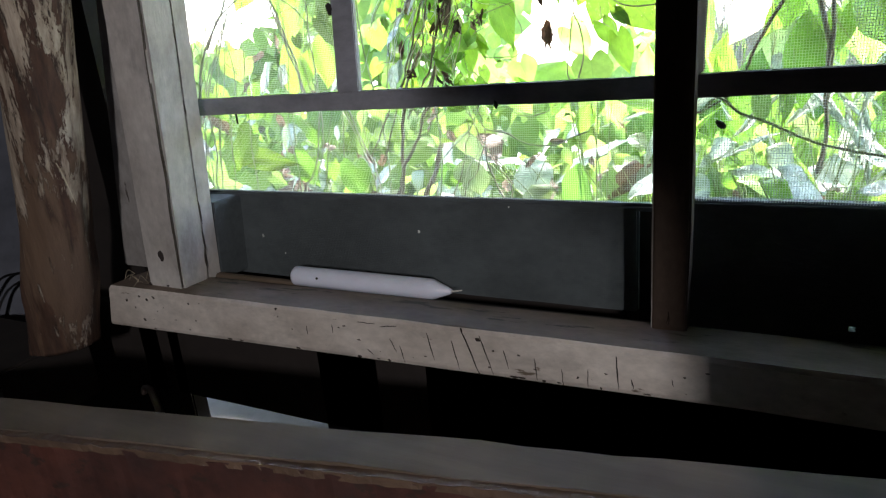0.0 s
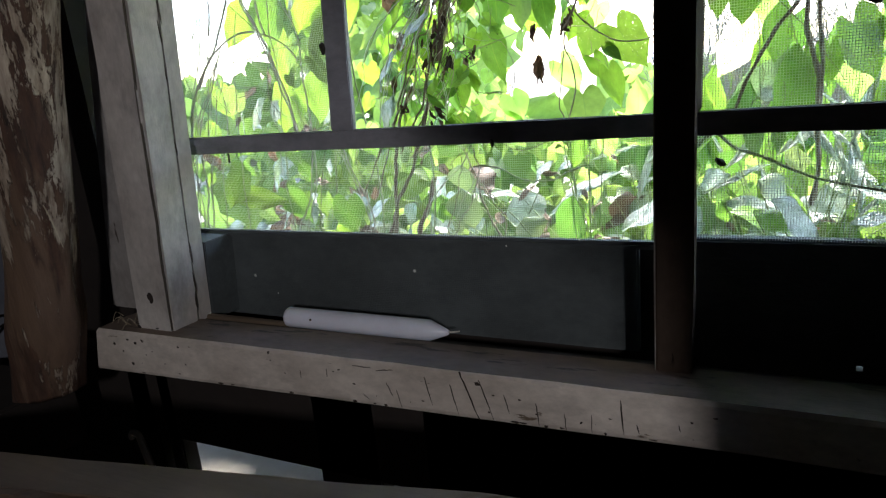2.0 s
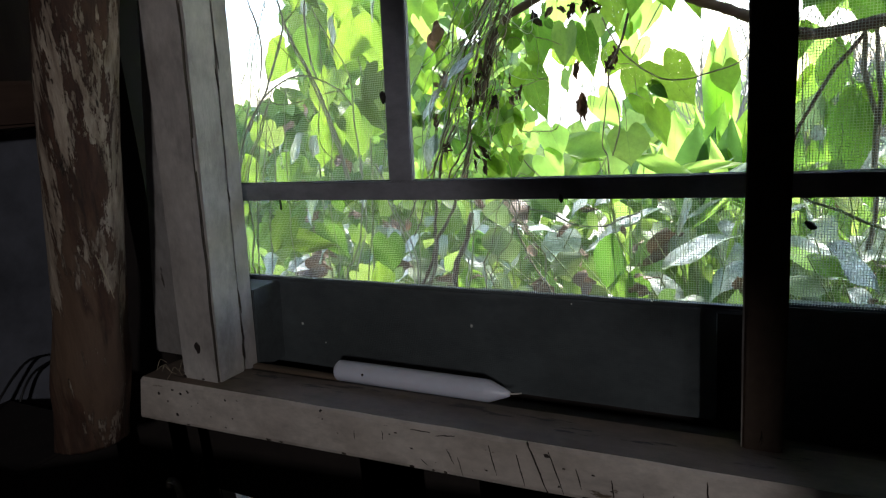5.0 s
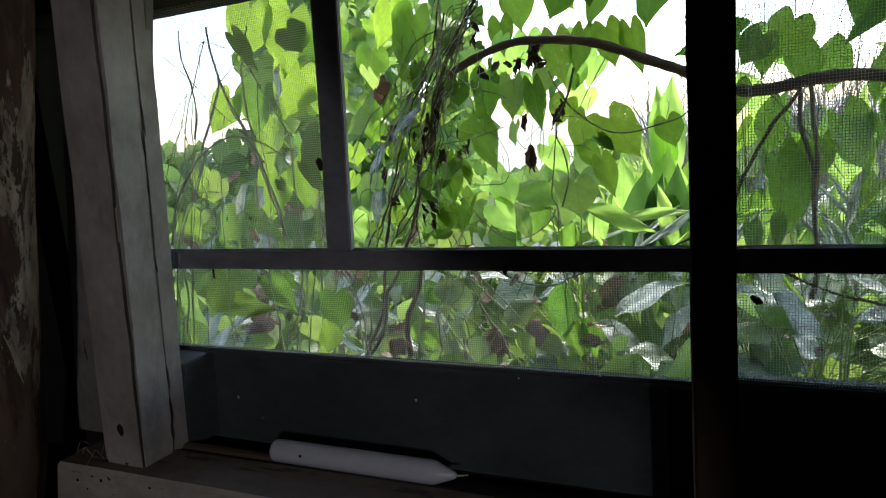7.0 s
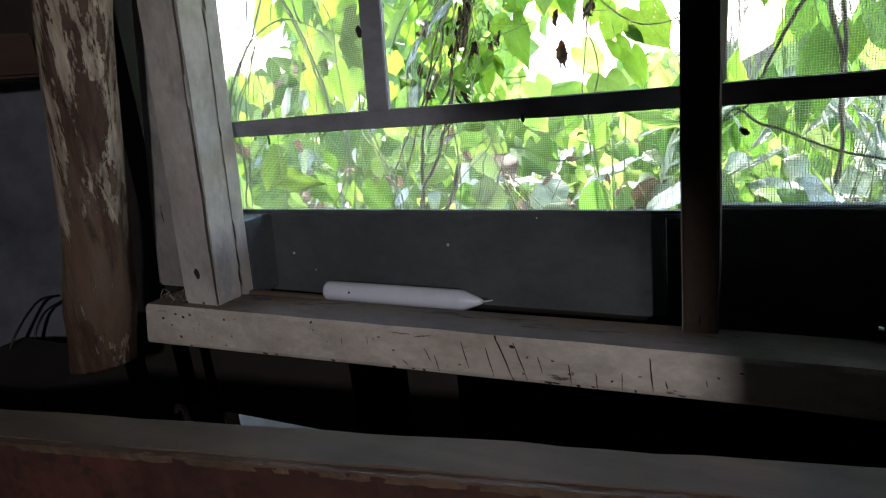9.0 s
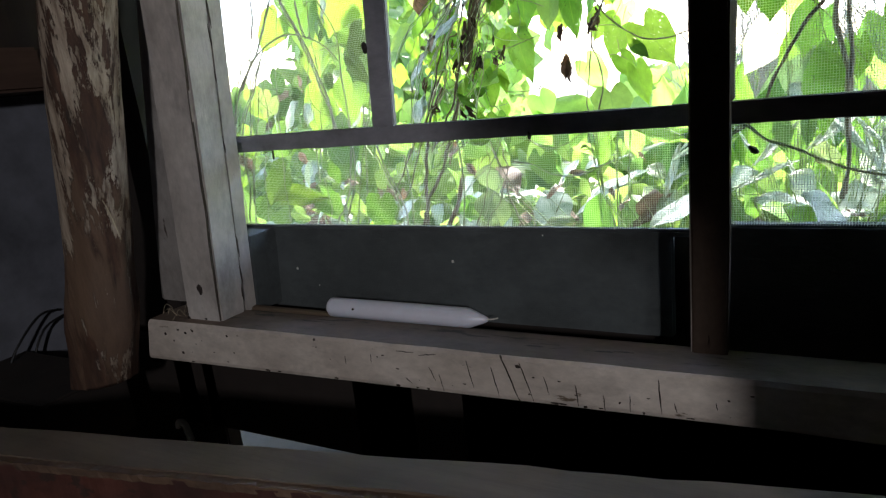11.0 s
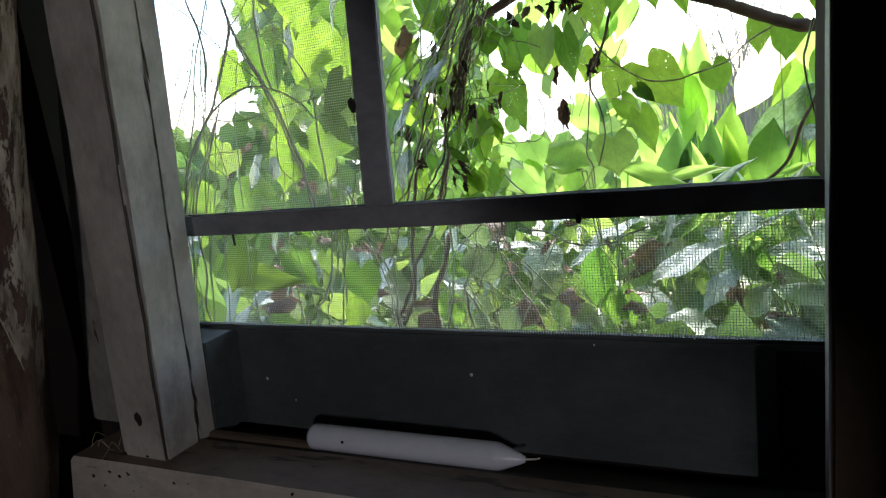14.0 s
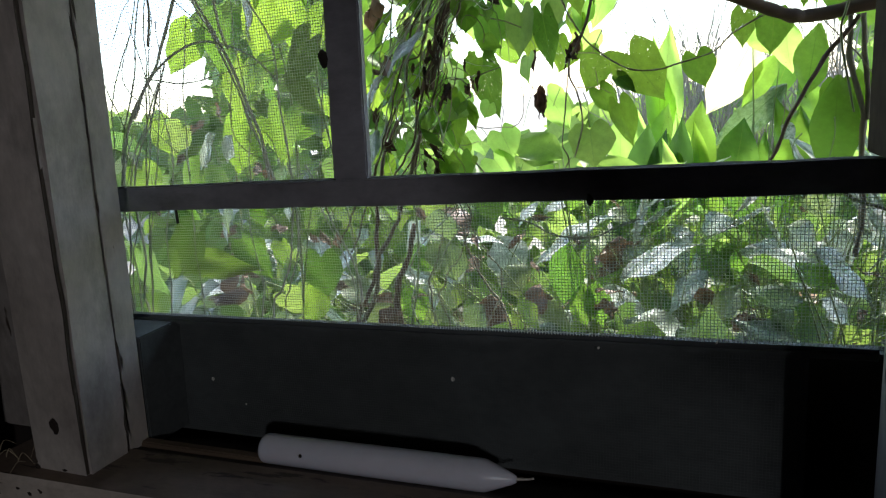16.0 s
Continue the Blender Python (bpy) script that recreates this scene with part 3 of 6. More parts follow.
for k in range(9):
    z = 0.81 + _r.random() * 0.5
    bm = bmesh.new()
    bmesh.ops.create_icosphere(bm, subdivisions=1, radius=1, matrix=Matrix.Translation((-0.2528 + 0.085 * (z - 0.8), -0.0732 - _r.random() ** 3 * 0.004, z)) @ Matrix.Diagonal((0.0007, _r.uniform(0.0008, 0.002), _r.uniform(0.004, 0.018), 1)))
    for v in bm.verts:
        v.co += noise.noise_vector(v.co * 400) * 0.0009
    wpart("worn_spot", bm, "groove", on=jamb)
# jamb: inner post leaning a little, stop behind it, outer casing board
wpart("jamb_stop", box(-0.300, -0.2555, -0.073, -0.050, 0.797, 1.36, 0.002, 0.085, 10, 0.001, 3), "paint", "worn inner stop with the paint rubbed off")
wpart("casing", box(-0.420, -0.30, -0.060, -0.045, 0.80, 1.36, 0.003, 0.19, 10, 0.0015, 4), "casing", "dirty grey outer casing board")
# Frame back coloured as deep shade.
wpart("frame_back", box(-0.44, -0.400, -0.045, 0.05, 0.73, 1.36, 0.0, 0.0), "deep_shade")
wpart("head", box(-0.43, 0.95, -0.07, 0.03, 1.256, 1.302, 0.002), "dark_bar")
wpart("head_board", box(-0.43, 0.95, -0.115, -0.07, 1.30, 1.40, 0.002), "dark_bar")
wpart("mullion", box(0.2612, 0.289, -0.083, -0.060, 0.79, 1.30, 0.0015, 0.0, 14, 0.0012, 5), "dark_bar", "dark brown mullion post")
wpart("sash_stile", box(0.2612, 0.288, -0.0598, 0.006, 1.0082, 1.30, 0.001, 0.0, 12, 0.0008, 27), "dark_bar", "dark brown upper stile behind the mullion")
wpart("mullion_edge", box(0.2598, 0.2618, -0.081, -0.060, 0.80, 1.30, 0.0006, 0.0, 20, 0.0007, 25), "stop", "thin pale strip along the mullion")
wpart("end_post", box(0.90, 0.95, -0.11, 0.03, 0.79, 1.30, 0.002), "dark_bar")
for x0, x1 in ((-0.33, 0.2745), (0.2755, 0.90)):
    bar = wpart("crossbar", box(x0, x1, -0.028, -0.012, 0.989, 1.0075, 0.001, 0.0, 20, 0.0009, 6), "bar", "thin grey-painted crossbar with its top coloured dark for shade")
    # Top faces take a near-black colour, to look unlit from outside.
    bar.data.materials.append(M["deep_shade"])
    for p in bar.data.polygons:
        if p.normal.z > 0.4:
            p.material_index = 1
wpart("lattice_bar", box(-0.066, -0.0395, -0.027, -0.020, 1.0075, 1.256, 0.001, 0.055, 10, 0.0008, 7), "bar", "thin upright grey-painted bar")
# Filler added to cover the jamb's shadow band, as the camera sees it.
wpart("panel_filler", box(-0.300, -0.2562, -0.0496, -0.0005, 0.79, 0.8895, 0.001, 0.085, 6, 0.0006, 28), "panel")
panel = wpart("panel", box(-0.40, 0.236, -0.004, 0.006, 0.783, 0.889, 0.002, 0.0, 12, 0.0008, 8), "panel", "dark grey-green lower panel with fine mesh over it")
wpart("panel_rail", box(-0.40, 0.2745, -0.0095, 0.002, 0.886, 0.8935, 0.003, 0.0, 16, 0.0008, 9), "panel")
# Near-black sheet put where the gap beside the panel lies in shade.
wpart("panel_backing", box(-0.40, 0.284, 0.012, 0.022, 0.75, 0.885), "deep_shade")
# far-side panel round a small knot hole
for x0, x1, z0, z1 in ((0.283, 0.411, 0.75, 0.897), (0.416, 0.90, 0.75, 0.897), (0.411, 0.416, 0.7905, 0.897), (0.411, 0.416, 0.75, 0.7858)):
    wpart("panel_board", box(x0, x1, -0.004, 0.008, z0, z1), "panel")
wpart("panel_rail", box(0.2755, 0.90, -0.006, 0.01, 0.890, 0.898, 0.003, 0.0, 12, 0.0008, 10), "panel")
wpart("batten", box(-0.28, -0.13, -0.060, -0.052, 0.795, 0.802, 0.001, 0.0, 8, 0.0012, 11), "plank_top")
for x, z in ((-0.221, 0.836), (0.002, 0.853), (0.183, 0.894), (-0.19, 0.815), (0.11, 0.886)):
    r = 0.0017 if x in (-0.221, 0.002) else 0.0009
    bm = bmesh.new()
    bmesh.ops.create_icosphere(bm, subdivisions=1, radius=r, matrix=Matrix.Translation((x, -0.0045 if z < 0.88 else -0.009, z)) @ Matrix.Diagonal((1, 0.5, 1.2, 1)))
    wpart("pale_speck", bm, "fleck", on=panel)
for x, y, z, r, mt in ((-0.0635, -0.026, 1.089, 0.0048, "dirt"), (0.11, -0.0275, 0.9895, 0.003, "dirt"), (-0.277, -0.1135, 0.842, 0.005, "crack")):
    bm = bmesh.new()
    bmesh.ops.create_icosphere(bm, subdivisions=2, radius=r, matrix=Matrix.Translation((x, y, z)) @ Matrix.Diagonal((0.8, 0.4, 1.4, 1)))
    for v in bm.verts:
        v.co += noise.noise_vector(v.co * 300) * r * 0.3
    wpart("dirt_spot", bm, mt)
wpart("peg", box(-0.2116, -0.2104, -0.026, -0.024, 0.978, 0.992), "dirt")


def wire_mesh(x0, x1, z0, z1, y, pitch=0.0021, r=0.0002, material="mesh"):
    """Woven screen: every wire a thin square rod, a little wavy."""
    verts, faces = [], []

    def rod(pts, ax):
        base = len(verts)
        for p in pts:
            px, py, pz = p
            o = ((0, -r), (r, 0), (0, r), (-r, 0))
            verts.extend([(px + a, py + b, pz) if ax == 2 else (px, py + b, pz + a) for a, b in o])
        for i in range(len(pts) - 1):
            for k in range(4):
                a = base + i * 4
                faces.append((a + k, a + (k + 1) % 4, a + 4 + (k + 1) % 4, a + 4 + k))

    def sag(x, z):
        q = Vector((x * 7, z * 7, y * 50))
        return noise.noise(q) * 0.0025

    nx, nz = int((x1 - x0) / pitch), int((z1 - z0) / pitch)
    for i in range(1, nx):
        x = x0 + i * pitch
        rod([(x + sag(x, z0 + (z1 - z0) * k / 6) * 0.4, y + sag(x, z0 + (z1 - z0) * k / 6), z0 + (z1 - z0) * k / 6) for k in range(7)], 2)
    for j in range(1, nz):
        z = z0 + j * pitch
        rod([(x0 + (x1 - x0) * k / 8, y + sag(x0 + (x1 - x0) * k / 8, z) + 0.0001, z + sag(x0 + (x1 - x0) * k / 8, z) * 0.4) for k in range(9)], 0)
    me = bpy.data.meshes.new("insect_screen")
    me.from_pydata(verts, [], faces)
    me.materials.append(M[material])
    ob = new("insect_screen", me)
    ob.parent = win
    ob.matrix_parent_inverse = Matrix.Translation(win.location).inverted()
    return tagged(ob, "fine grey woven insect screen", kind="stuff")


wire_mesh(-0.40, 0.236, 0.786, 0.886, -0.0065, 0.0021, 0.00010, "panel_mesh")
wire_mesh(-0.40, 0.275, 0.893, 0.99, -0.006, 0.0021, 0.00019)
wire_mesh(-0.40, -0.045, 1.005, 1.256, -0.008)
wire_mesh(0.275, 0.70, 0.898, 1.256, -0.008, 0.0021, 0.00019)

# ---- things inside ----
def candle():
    c = tagged(holder("candle", (-0.03, -0.051, 0.80)), "plain white household candle lying on the window sill", "candle")
    ax0, ax1 = Vector((-0.137, -0.0555, 0.8090)), Vector((0.073, -0.052, 0.8070))
    d = (ax1 - ax0).normalized()
    u = d.cross(Vector((0, 0, 1))).normalized()
    w = u.cross(d)

    def lathe(profile, sides=24):
        bm = bmesh.new()
        rings = []
        for s, r in profile:
            rings.append([bm.verts.new(ax0 + d * s + (u * math.cos(6.2832 * k / sides) + w * math.sin(6.2832 * k / sides)) * r) for k in range(sides)])
        for a, b in zip(rings, rings[1:]):
            for k in range(sides):
                bm.faces.new((a[k], b[k], b[(k + 1) % sides], a[(k + 1) % sides]))
        bm.faces.new(rings[0])
        bm.faces.new(rings[-1][::-1])
        bmesh.ops.recalc_face_normals(bm, faces=bm.faces)
        return bm

    def add(name, bm, mt, label=""):
        ob = smooth(part(name, bm, mt, None, label))
        ob.parent = c
        ob.matrix_parent_inverse = Matrix.Translation(c.location).inverted()

    R = 0.0112
    add("wax_body", lathe([(0, R * 0.55), (0.0008, R * 0.8), (0.003, R * 0.97), (0.006, R), (0.10, R * 1.01), (0.172, R), (0.176, R * 0.97), (0.186, R * 0.62), (0.194, R * 0.34), (0.197, R * 0.2)]), "wax")
    add("wick", tube([ax0 + d * 0.195, ax0 + d * 0.203 + Vector((0, 0, 0.001)), ax0 + d * 0.209 + Vector((0, -0.001, 0.003))], 0.0011, 0.0007, 5, 3), "wick", "short pale unburnt wick")
    bm = bmesh.new()
    bmesh.ops.create_icosphere(bm, subdivisions=1, radius=0.0016, matrix=Matrix.Translation(ax0 + d * 0.039 + Vector((0, -0.0106, 0.0035))))
    add("dirt_speck", bm, "crack")


candle()


def log_post():
    """Half-peeled pole with its sawn lower end hanging free of the floor, leaning."""
    bm = bmesh.new()
    lo, hi, n, sides = Vector((-0.404, -0.171, 0.738)), Vector((-0.219, -0.165, 1.48)), 160, 56
    rings = []
    for i in range(n + 1):
        f = i / n
        p = lo.lerp(hi, f)
        ring = []
        for k in range(sides):
            a = 6.2832 * k / sides
            dv = Vector((math.cos(a), math.sin(a), 0))
            r = 0.0370 - 0.003 * f
            q = Vector((dv.x * 1.6, dv.y * 1.6, p.z * 5))
            r *= 1 + 0.13 * noise.noise(q) + 0.05 * noise.noise(Vector((dv.x * 6, dv.y * 6, p.z * 14))) + 0.035 * noise.noise(Vector((dv.x * 15, dv.y * 15, p.z * 30)))
            r *= 1 + 0.10 * math.exp(-((p.z - 0.825) / 0.035) ** 2)
            z = p.z + (0.006 * math.cos(a + 0.6) if i == 0 else 0)
            ring.append(bm.verts.new((p.x + dv.x * r, p.y + dv.y * r, z)))
        rings.append(ring)
    for a, b in zip(rings, rings[1:]):
        for k in range(sides):
            bm.faces.new((a[k], a[(k + 1) % sides], b[(k + 1) % sides], b[k]))
    bm.faces.new(rings[0][::-1])
    bm.faces.new(rings[-1])
    post = tagged(holder("log_post", (-0.40, -0.165, 0.735)), "rough half-peeled log post with pale bare patches", "post")
    for v in bm.verts:
        v.co -= post.location
    ob = smooth(part("trunk", bm, "bark"))
    ob.parent = post
    put_tube(post, "fibre", [(-0.303, -0.190, 0.965), (-0.289, -0.195, 0.952), (-0.281, -0.195, 0.924)], 0.0006, 0.0003, "straw", sides=4)


log_post()
# Bearer coloured near black, as the space below the post is in shade.
structure("bearer_beam", box(-0.66, -0.44, -0.235, -0.12, 0.64, 0.728, 0.003), "deep_shade", "timber bearer under the log post, coloured near black for shade", "beam")
tagged(part("wall_beam", box(-0.675, -0.60, -1.2, -0.025, 1.092, 1.150, 0.004, 0.0, 12, 0.003, 12), "beam"), "brown rough timber fixed along the side wall", "beam")

for i, pts in enumerate((((-0.655, -0.06, 0.77), (-0.64, -0.10, 0.775), (-0.63, -0.15, 0.74), (-0.64, -0.17, 0.69)), ((-0.655, -0.05, 0.76), (-0.645, -0.09, 0.755), (-0.64, -0.115, 0.73), (-0.645, -0.12, 0.70)))):
    tagged(smooth(part("wire", tube(pts, 0.0018, 0.0018, 6, 6), "wire")), "thin black wire drooping against the side wall", "wire", group="loose wires")


def red_plank():
    p = tagged(holder("red_plank", (0.0, -0.29, 0.0)), "worn red-painted plank set on edge before the window", "plank")
    rot = Matrix.Translation((-0.277, -0.318, 0)) @ Matrix.Rotation(math.atan(0.18), 4, "Z")

    def add(name, bm, mt, label=""):
        for v in bm.verts:
            v.co = rot @ v.co
        ob = part(name, bm, mt, None, label)
        ob.parent, ob.matrix_parent_inverse = p, Matrix.Translation(p.location).inverted()

    add("board", box(-0.36, 0.92, -0.041, 0.0, 0.55, 0.774, 0.0, 0.0, 40, 0.0022, 13), "plank_top", "raw grey-brown top edge")
    add("painted_face", box(-0.36, 0.92, -0.0478, -0.030, 0.55, 0.770, 0.0, 0.0, 160, 0.0020, 13, 60), "red", "flaking red paint")
    add("worn_edge", box(-0.36, 0.92, -0.0484, -0.030, 0.7660, 0.7725, 0.0, 0.0, 260, 0.0017, 17, 110), "worn", "rubbed orange-brown edge")
    for x in (-0.3, 0.85):
        add("leg", box(x - 0.03, x + 0.03, -0.044, -0.004, 0.0, 0.56, 0.003), "dark_wood")


red_plank()
# footing outside behind the gap, and a bent pale strip
tagged(part("concrete_footing", box(-0.75, 0.20, 0.14, 0.38, 0.10, 0.345, 0.006, 0, 16, 0.004, 15), "pale"), "grey concrete footing outside below the window", "footing")
# Unseen boards added in front of the footing to block the sun.
structure("footing_sun_board", box(-1.0, 0.6, 0.41, 0.43, 0.10, 0.64), "dark_wood", "unseen dark boards added to keep sun off the footing", "wall")
# Boards and rail below carry the under-sill shade in their colour.
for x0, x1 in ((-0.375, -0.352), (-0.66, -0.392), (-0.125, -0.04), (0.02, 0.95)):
    structure("skirt_board", box(x0, x1, -0.055, -0.03, 0.0, 0.735, 0.002), "deep_shade", "upright board under the window, coloured near black for shade", "wall")
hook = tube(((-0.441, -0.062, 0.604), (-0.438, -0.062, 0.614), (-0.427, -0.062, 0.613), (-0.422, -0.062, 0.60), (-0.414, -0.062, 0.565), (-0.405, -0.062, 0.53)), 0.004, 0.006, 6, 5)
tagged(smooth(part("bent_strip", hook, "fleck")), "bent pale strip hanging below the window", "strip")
structure("skirt_rail", box(-0.43, 0.95, -0.055, -0.031, 0.614, 0.735, 0.002), "deep_shade", "dark horizontal board under the window sill", "wall")

_r = random.Random(5)
for k in range(8):
    x, y = -0.345 + _r.uniform(-0.015, 0.03), -0.095 + _r.uniform(-0.02, 0.02)
    a = _r.uniform(0, 6.28)
    bits = tube([(x, y, 0.8035), (x + 0.008 * math.cos(a), y + 0.008 * math.sin(a), 0.807 + _r.uniform(0, 0.006)), (x + 0.018 * math.cos(a), y + 0.018 * math.sin(a), 0.8038)], 0.0003, 0.0002, 4, 6)
    tagged(part("straw", bits, "straw"), "dry straw bit lying on the sill end", "straw", group="straw bits on the sill")
# dead insects caught on the screens, as plain dark lumps
for x, z, a, s in ((0.303, 0.965, 35, 0.0052), (0.402, 1.08, 25, 0.006)):
    bm = bmesh.new()
    bmesh.ops.create_icosphere(bm, subdivisions=2, radius=1, matrix=Matrix.Translation((x, -0.012, z)) @ Matrix.Rotation(radians(a), 4, "Y") @ Matrix.Diagonal((s, 0.003, s * 0.5, 1)))
    for v in bm.verts:
        v.co += noise.noise_vector(v.co * 350) * 0.0010
    tagged(part("dead_insect", bm, "dirt"), "small dark dead insect stuck to the screen", "dirt", group="mud clumps on the screens")

# ---- plants outside ----
def meshes(kind, material, n, seed, torn=0.0, droop=None):
    return [leaf_mesh(kind, material, seed + i, torn, droop) for i in range(n)]


HEART = meshes("heart", "leaf", 6, 10, 0.0, 0.12)
EATEN = meshes("heart", "leaf_eaten", 3, 30, 0.08, 0.12)
SHADE = meshes("heart", "leaf_shade", 4, 40, 0.0, 0.1)
BRIGHT = meshes("heart", "leaf_sunlit", 3, 54, 0.0, 0.12)
LANCE = meshes("lance", "leaf_lance", 4, 60, 0.0, 0.12)
OVATE = meshes("ovate", "leaf", 3, 95)
DRY = meshes("ovate", "leaf_dry", 4, 97, 0.4)
DEAD = meshes("ovate", "leaf_dead", 5, 90, 0.32)
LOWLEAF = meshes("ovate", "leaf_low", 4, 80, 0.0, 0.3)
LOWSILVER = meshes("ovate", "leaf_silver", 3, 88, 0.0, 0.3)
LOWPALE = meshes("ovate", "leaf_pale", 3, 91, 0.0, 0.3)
LOWBRIGHT = meshes("ovate", "leaf_lance", 3, 85, 0.0, 0.25)
SUNLITBLADE = meshes("lance", "leaf_sunlit", 3, 64, 0.0, 0.12)
# meshes and the width of an unstretched blade of length 1
LEAVES = {"heart": (HEART, 1.0), "eaten": (EATEN, 1.0), "shade": (SHADE, 1.0), "bright": (BRIGHT, 1.0), "ovate": (OVATE, 0.56),
          "lance": (LANCE, 0.276), "sunlit": (SUNLITBLADE, 0.276), "lancepale": (meshes("lance", "leaf_veined", 2, 58, 0.0, 0.1), 0.276),
          "dark": (meshes("lance", "leaf_dark", 2, 66, 0.0, 0.1), 0.276), "yellow": (meshes("lance", "leaf_yellow", 2, 70, 0.0, 0.1), 0.276),
          "spotted": (meshes("lance", "leaf_spotted", 2, 74, 0.0, 0.1), 0.276),
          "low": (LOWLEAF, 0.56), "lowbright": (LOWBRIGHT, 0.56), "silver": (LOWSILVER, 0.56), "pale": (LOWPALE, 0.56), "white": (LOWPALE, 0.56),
          "dry": (DRY, 0.56)}


def span_leaf(parent, kind, rnd, base, tip, width, toward=(0.1, -1, 0.2), tilt=14, name="leaf"):
    """A leaf from its base to its tip, its upper side turned towards the given direction."""
    shapes, natural = LEAVES[kind]
    b, t = Vector(base), Vector(tip)
    run = t - b
    size = run.length
    run.normalize()
    n = Euler([radians(rnd.uniform(-tilt, tilt)) for _ in range(3)]).to_matrix() @ Vector(toward).normalized()
    n = (n - run * n.dot(run)).normalized()
    m = Matrix((run.cross(n), run, n)).transposed().to_4x4()
    m.translation = b
    ob = new(name, rnd.choice(shapes))
    ob.parent = parent
    ob.matrix_parent_inverse = Matrix.Translation(parent.location).inverted()
    ob.matrix_basis = m @ Matrix.Diagonal((width / natural, size, size, 1))
    return ob


def petiole(thing, ob, rnd, i=0, up=(0.03, 0.07)):
    p = ob.matrix_basis.translation.copy()
    q = p + Vector((rnd.uniform(-0.03, 0.02), rnd.uniform(-0.01, 0.03), rnd.uniform(*up)))
    stalk = put_tube(thing, "petiole", [p, p.lerp(q, 0.5) + Vector((rnd.uniform(-0.01, 0.01), 0, 0.008)), q], 0.0007, 0.0010, "green_stem" if i % 3 else "stem", sides=4, n=4)
    stalk.parent, stalk.matrix_parent_inverse = ob, ob.matrix_basis.inverted()


def stalk_to(thing, ob, base, rnd, r=0.0026):
    root = ob.matrix_basis.translation.copy()
    mid = base.lerp(root, 0.55) + Vector((rnd.uniform(-0.02, 0.02), 0, 0.05))
    put_tube(thing, "stalk", [base + Vector((rnd.uniform(-0.03, 0.03), rnd.uniform(-0.03, 0.03), 0)), mid, root], r, r * 0.5, "green_stem", sides=5, n=4)


def vine():
    rnd = random.Random(3)
    v = tagged(holder("climbing_vine", (-0.30, 0.55, 0.12)), "heart-leaved climbing vine hanging in a tangle of stems", "vine")
    main = [(-0.087, 0.500, 1.314), (-0.112, 0.503, 1.271), (-0.145, 0.506, 1.212), (-0.170, 0.509, 1.157), (-0.191, 0.512, 1.099), (-0.205, 0.515, 1.046), (-0.219, 0.518, 1.002), (-0.248, 0.521, 0.956), (-0.277, 0.524, 0.913), (-0.325, 0.527, 0.839), (-0.386, 0.530, 0.733)]
    side = [(-0.140, 0.480, 1.304), (-0.157, 0.484, 1.244), (-0.183, 0.489, 1.191), (-0.210, 0.493, 1.144), (-0.231, 0.498, 1.110), (-0.253, 0.502, 1.060), (-0.277, 0.507, 1.007), (-0.301, 0.511, 0.960), (-0.328, 0.516, 0.917), (-0.380, 0.520, 0.821)]
    fan = [(-0.094, 0.490, 1.282), (-0.150, 0.488, 1.244), (-0.211, 0.487, 1.187), (-0.255, 0.485, 1.141), (-0.285, 0.483, 1.082), (-0.311, 0.482, 1.012), (-0.332, 0.480, 0.929)]

    def strand(line, wide, i, r, mt, wob, lo=0, hi=None, name="stem"):
        o = Vector((rnd.gauss(0, wide), rnd.gauss(0, wide), 0))
        pts = [Vector(p) + o * (0.6 + 0.15 * k) + Vector((rnd.gauss(0, wide * 0.45), rnd.gauss(0, wide * 0.3), rnd.gauss(0, 0.008))) for k, p in enumerate(line)]
        put_tube(v, name, pts[lo:hi], r, r * rnd.uniform(0.6, 1.0), mt, sides=5 if r < 0.002 else 7, n=9, knots=0.25, wob=wob, seed=i)

    for i in range(20):
        lo = rnd.choice((0, 0, 0, 1, 2, 3))
        strand(main, 0.009, i, rnd.uniform(0.0005, 0.0012), rnd.choice(("stem", "stem", "branch", "green_stem", "green_stem", "straw", "straw", "cane", "cane")), 0.034, lo, rnd.randint(lo + 4, 9))
    for i in range(9):
        lo = rnd.choice((0, 0, 1, 2))
        strand(side, 0.008, i + 70, rnd.uniform(0.0007, 0.0015), rnd.choice(("straw", "green_stem", "cane", "cane")), 0.022, lo, rnd.randint(lo + 4, 9))
    for i in range(11):
        lo = rnd.choice((0, 0, 1))
        strand(fan, 0.018, i + 100, rnd.uniform(0.0006, 0.0012), rnd.choice(("green_stem", "cane", "cane", "straw")), 0.016, lo, rnd.randint(lo + 3, 7))
    for i in range(3):
        strand(main, 0.007, i + 120, rnd.uniform(0.0014, 0.0024), "branch", 0.014, 0, 9, name="woody_stem")
    for i in range(2):
        strand(side, 0.004, i + 130, rnd.uniform(0.0014, 0.0022), "branch", 0.010, name="woody_stem")
    put_tube(v, "woody_stem", [(-0.211, 0.510, 1.029), (-0.234, 0.518, 0.956), (-0.268, 0.526, 0.898), (-0.320, 0.534, 0.817), (-0.346, 0.542, 0.730), (-0.410, 0.550, 0.637)], 0.003, 0.0045, "stem", sides=8, n=8, knots=0.3, wob=0.012)
    put_tube(v, "woody_stem", [(-0.295, 0.900, 0.782), (-0.275, 0.887, 0.706), (-0.221, 0.873, 0.632), (-0.185, 0.860, 0.560)], 0.0022, 0.0028, "stem", sides=8, n=8, knots=0.3, wob=0.012)
